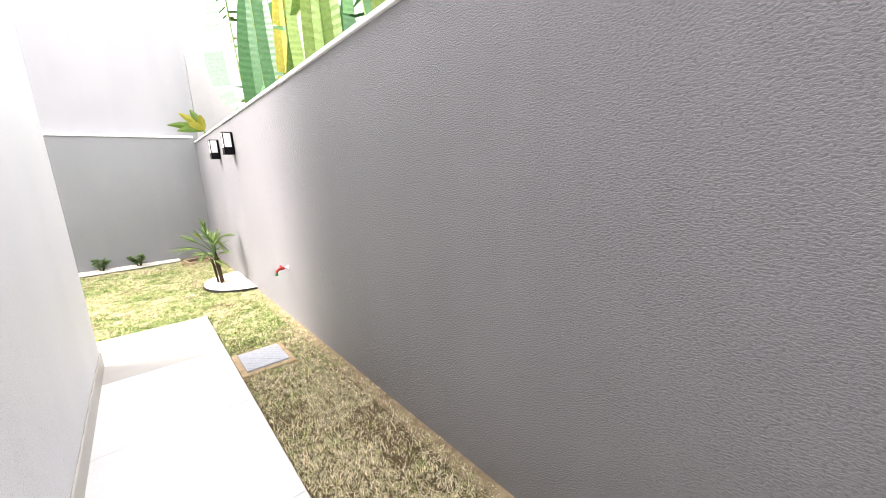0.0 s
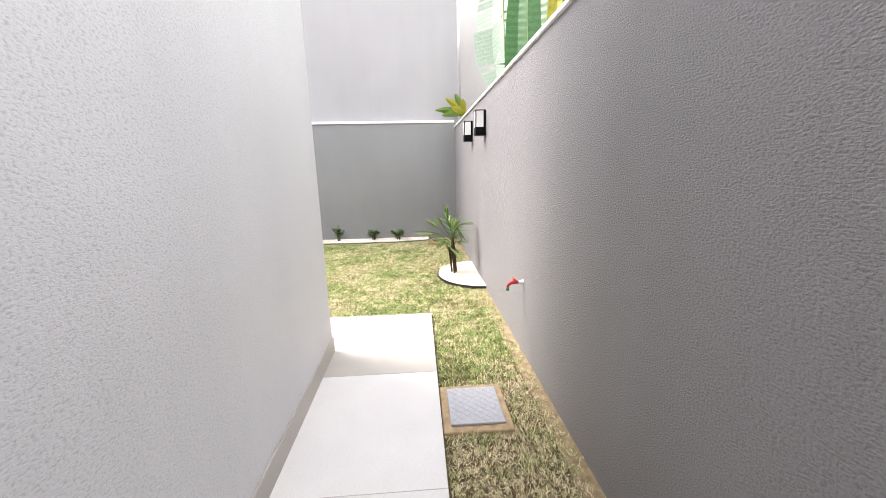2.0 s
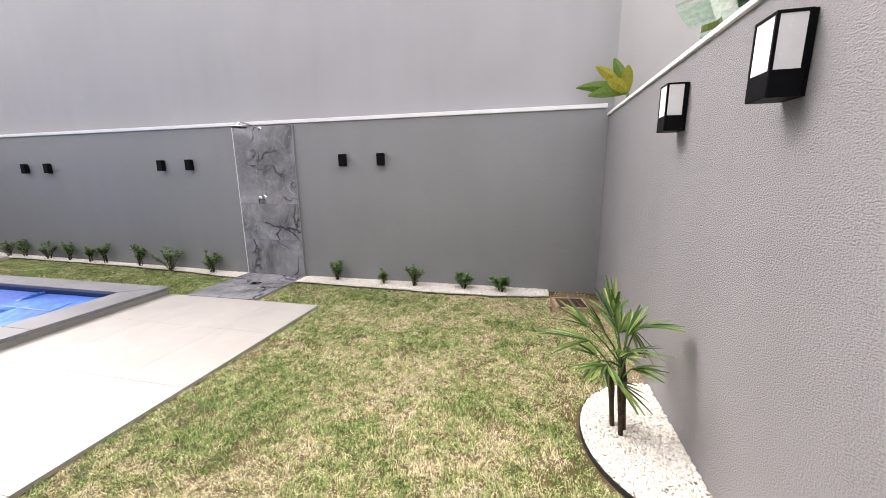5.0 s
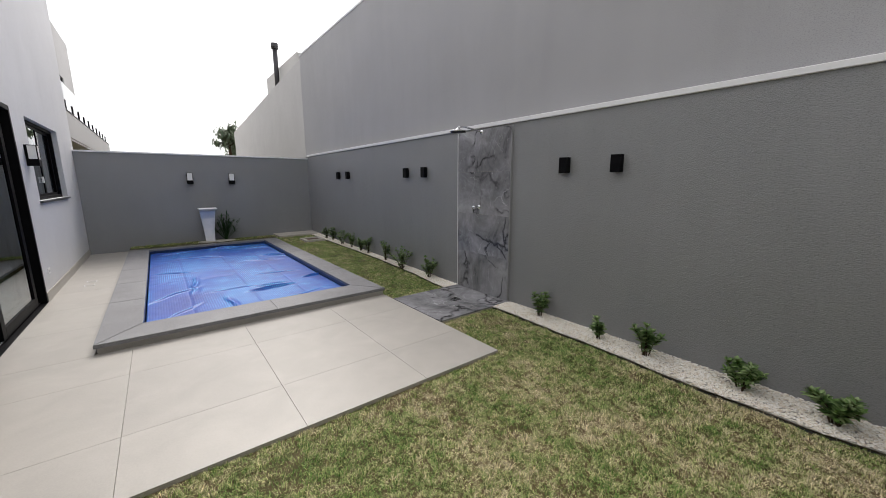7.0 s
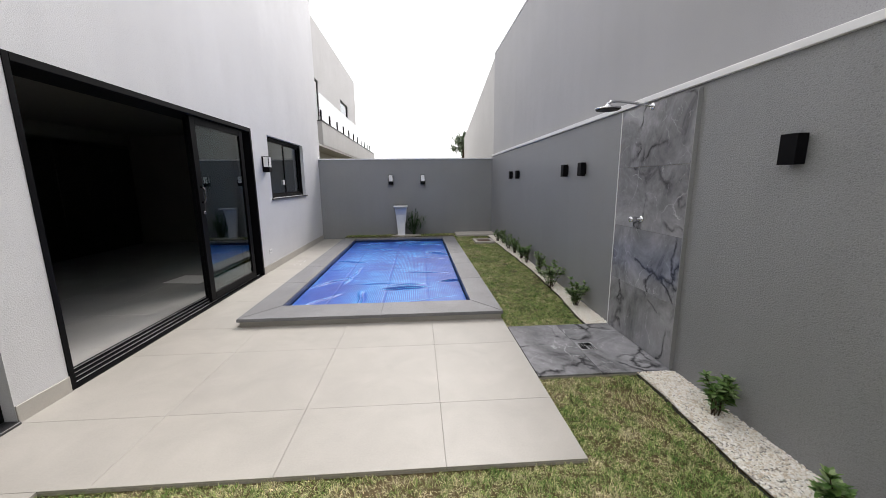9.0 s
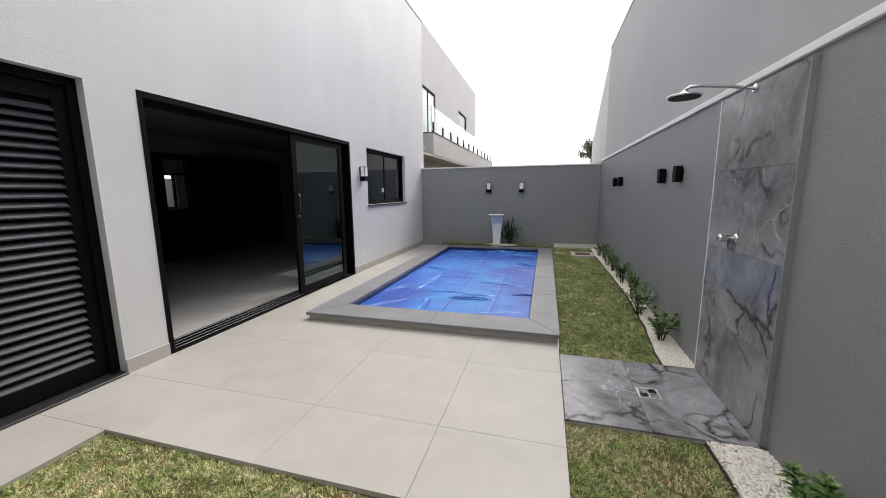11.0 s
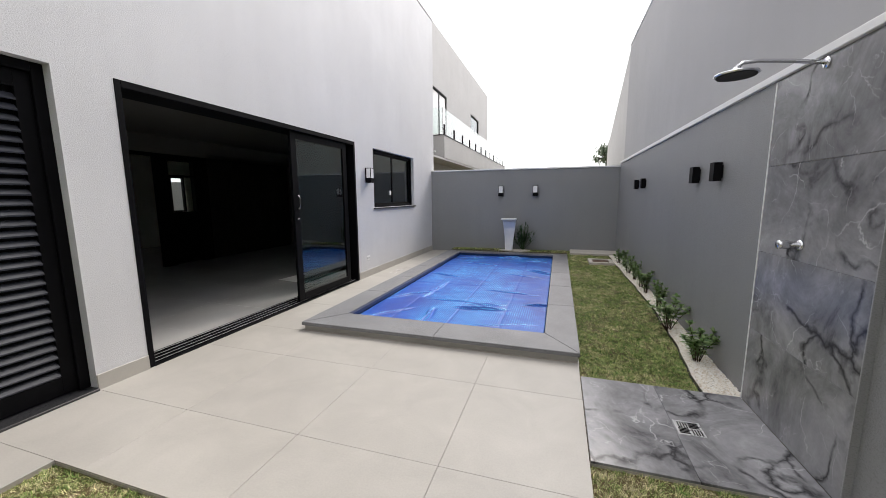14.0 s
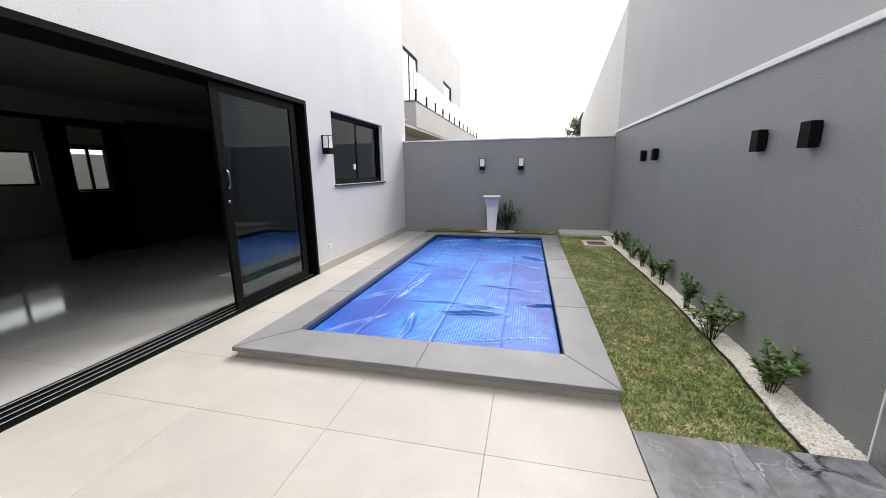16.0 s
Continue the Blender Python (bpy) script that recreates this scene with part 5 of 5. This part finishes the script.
LUSH = "banana plant with broad upright leaves behind the boundary wall"
banana((-0.9, -0.85, -0.06), 1.9, [(-0.15, 0, 1, 1.5, 2.6, 0.42, 0.05, LIME), (0.35, -0.1, 1, 1.6, 2.8, 0.5, 0.15, BANANA)], LUSH)
banana((0.2, -0.80, -0.06), 2.0, [(0.05, 0, 1, 1.5, 2.9, 0.46, 0.0, LIME), (0.4, -0.05, 1, 1.7, 2.9, 0.55, 0.1, LIME), (-0.3, -0.2, 1, 1.8, 2.4, 0.5, 0.2, BANANA)], LUSH)
banana((1.5, -0.85, -0.06), 2.1, [(0.02, 0, 1, 1.4, 3.0, 0.40, 0.0, YELLOW), (0.25, 0, 1, 1.6, 3.2, 0.6, 0.1, BANANA), (-0.25, -0.05, 1, 1.7, 2.8, 0.5, 0.1, LIME), (0.7, -0.1, 1, 1.8, 2.8, 0.75, 0.3, BANANA)], LUSH)
banana((2.9, -0.90, -0.06), 2.6, [(0.1, 0, 1, 1.6, 3.2, 0.75, 0.0, BANANA), (0.55, -0.05, 1, 2.0, 3.0, 0.9, 0.25, PALE), (-0.1, -0.3, 1, 2.0, 2.8, 0.7, 0.1, BANANA)], LUSH)
banana((-0.2, -1.75, -0.06), 2.4, [(-0.2, 0, 1, 1.7, 3.0, 0.7, 0.1, BANANA), (0.25, 0, 1, 1.6, 3.2, 0.7, 0.1, BANANA), (-0.6, 0.1, 1, 1.8, 2.8, 0.7, 0.3, BANANA)], LUSH)
banana((1.4, -1.8, -0.06), 2.6, [(-0.15, 0, 1, 1.7, 3.2, 0.75, 0.1, BANANA), (0.3, 0, 1, 1.6, 3.4, 0.75, 0.1, BANANA), (0.8, 0.1, 1, 2.0, 3.0, 0.8, 0.3, BANANA)], LUSH)
banana((3.2, -1.9, -0.06), 2.6, [(-0.2, 0, 1, 1.7, 3.4, 0.8, 0.1, BANANA), (0.35, 0, 1, 1.6, 3.4, 0.8, 0.15, BANANA)], LUSH)
pale = thing("banana_plant", "banana plant with a large pale hanging leaf behind the wall", "banana plant", (4.9, -1.0, -0.06), group="banana plants")
sb = bmesh.new()
tube(sb, [(0, 0, -0.02), (0.05, 0, 2.4), (0.1, 0.02, 4.6), (0.0, 0.1, 5.2)], [0.15, 0.12, 0.06, 0.03], 12)
part("stem", sb, LIME, pale, "yellow-green stem")
banana_leaf(pale, (0.0, 0.1, 5.2), (-0.45, 0.06, -1.0), 2.75, 1.15, 0.0, 5, PALE)
banana_leaf(pale, (0.1, 0.0, 4.6), (-0.5, -0.05, 1.0), 2.0, 0.8, 0.5, 9, BANANA)
banana_leaf(pale, (0.05, 0.0, 3.2), (-0.1, -0.2, -0.6), 1.4, 0.7, 0.1, 14, PALE)

sp = thing("yellow_leaf_plant", "yellow-green broad leaves peeping over the wall corner", "plant", (4.95, -0.30, -0.06))
rb = bmesh.new()
tube(rb, [(0, 0, 0), (0, 0.0, 1.6), (0, 0.12, 2.56)], [0.03, 0.025, 0.015], 8)
part("stem", rb, LIME, sp)
for k, (dx, dy, dz, ln) in enumerate(((-0.15, 0.9, 0.28, 0.52), (-0.1, 0.7, 0.75, 0.46), (-0.1, 0.35, 0.9, 0.42), (-0.5, 0.5, 0.3, 0.35), (-0.3, 0.95, 0.1, 0.40), (-0.3, 0.1, 0.8, 0.3))):
    lb = bmesh.new()
    leaf_blade(lb, (0, 0.12, 2.56), (dx, dy, dz), ln * 1.2, 0.14, 0.2, 6, 0.35, up=Vector((1, 0.2, 0.3)))
    part("leaf", lb, YELLOW if k % 2 else LIME, sp)


# far trees over the walls
def far_tree(loc, seed, height, width):
    rr = random.Random(seed)
    ob = thing("tree", "far tree with an open feathery crown beyond the walls", "tree", loc)
    tb, lb = bmesh.new(), bmesh.new()
    tube(tb, [(0, 0, -0.1), (0.1, 0, height * 0.5), (0, 0, height * 0.8)], [0.25, 0.2, 0.12], 8)
    for k in range(16):
        a, el = rr.uniform(0, math.tau), rr.uniform(-0.1, 1.2)
        d = Vector((math.cos(a) * math.cos(el), math.sin(a) * math.cos(el), math.sin(el)))
        s = Vector((0, 0, height * rr.uniform(0.62, 0.8)))
        e = s + d * width * rr.uniform(0.6, 1.0)
        tube(tb, [s, e], [0.07, 0.02], 5)
        for q in range(75):
            p = s.lerp(e, rr.uniform(0.25, 1.05)) + Vector([rr.gauss(0, 0.18 * width) for _ in range(3)]) * 0.6
            leaf_blade(lb, p, (rr.uniform(-1, 1), rr.uniform(-1, 1), rr.uniform(-0.8, 0.5)), rr.uniform(0.35, 0.75), 0.2, 0.4, 2, 0.1)
    part("trunk", tb, TRUNK, ob)
    part("crown", lb, HAZY_FAR, ob)


far_tree((9.9, 60.0, 0.0), 31, 10.2, 2.0)
far_tree((12.4, 66.0, 0.0), 32, 8.6, 2.0)
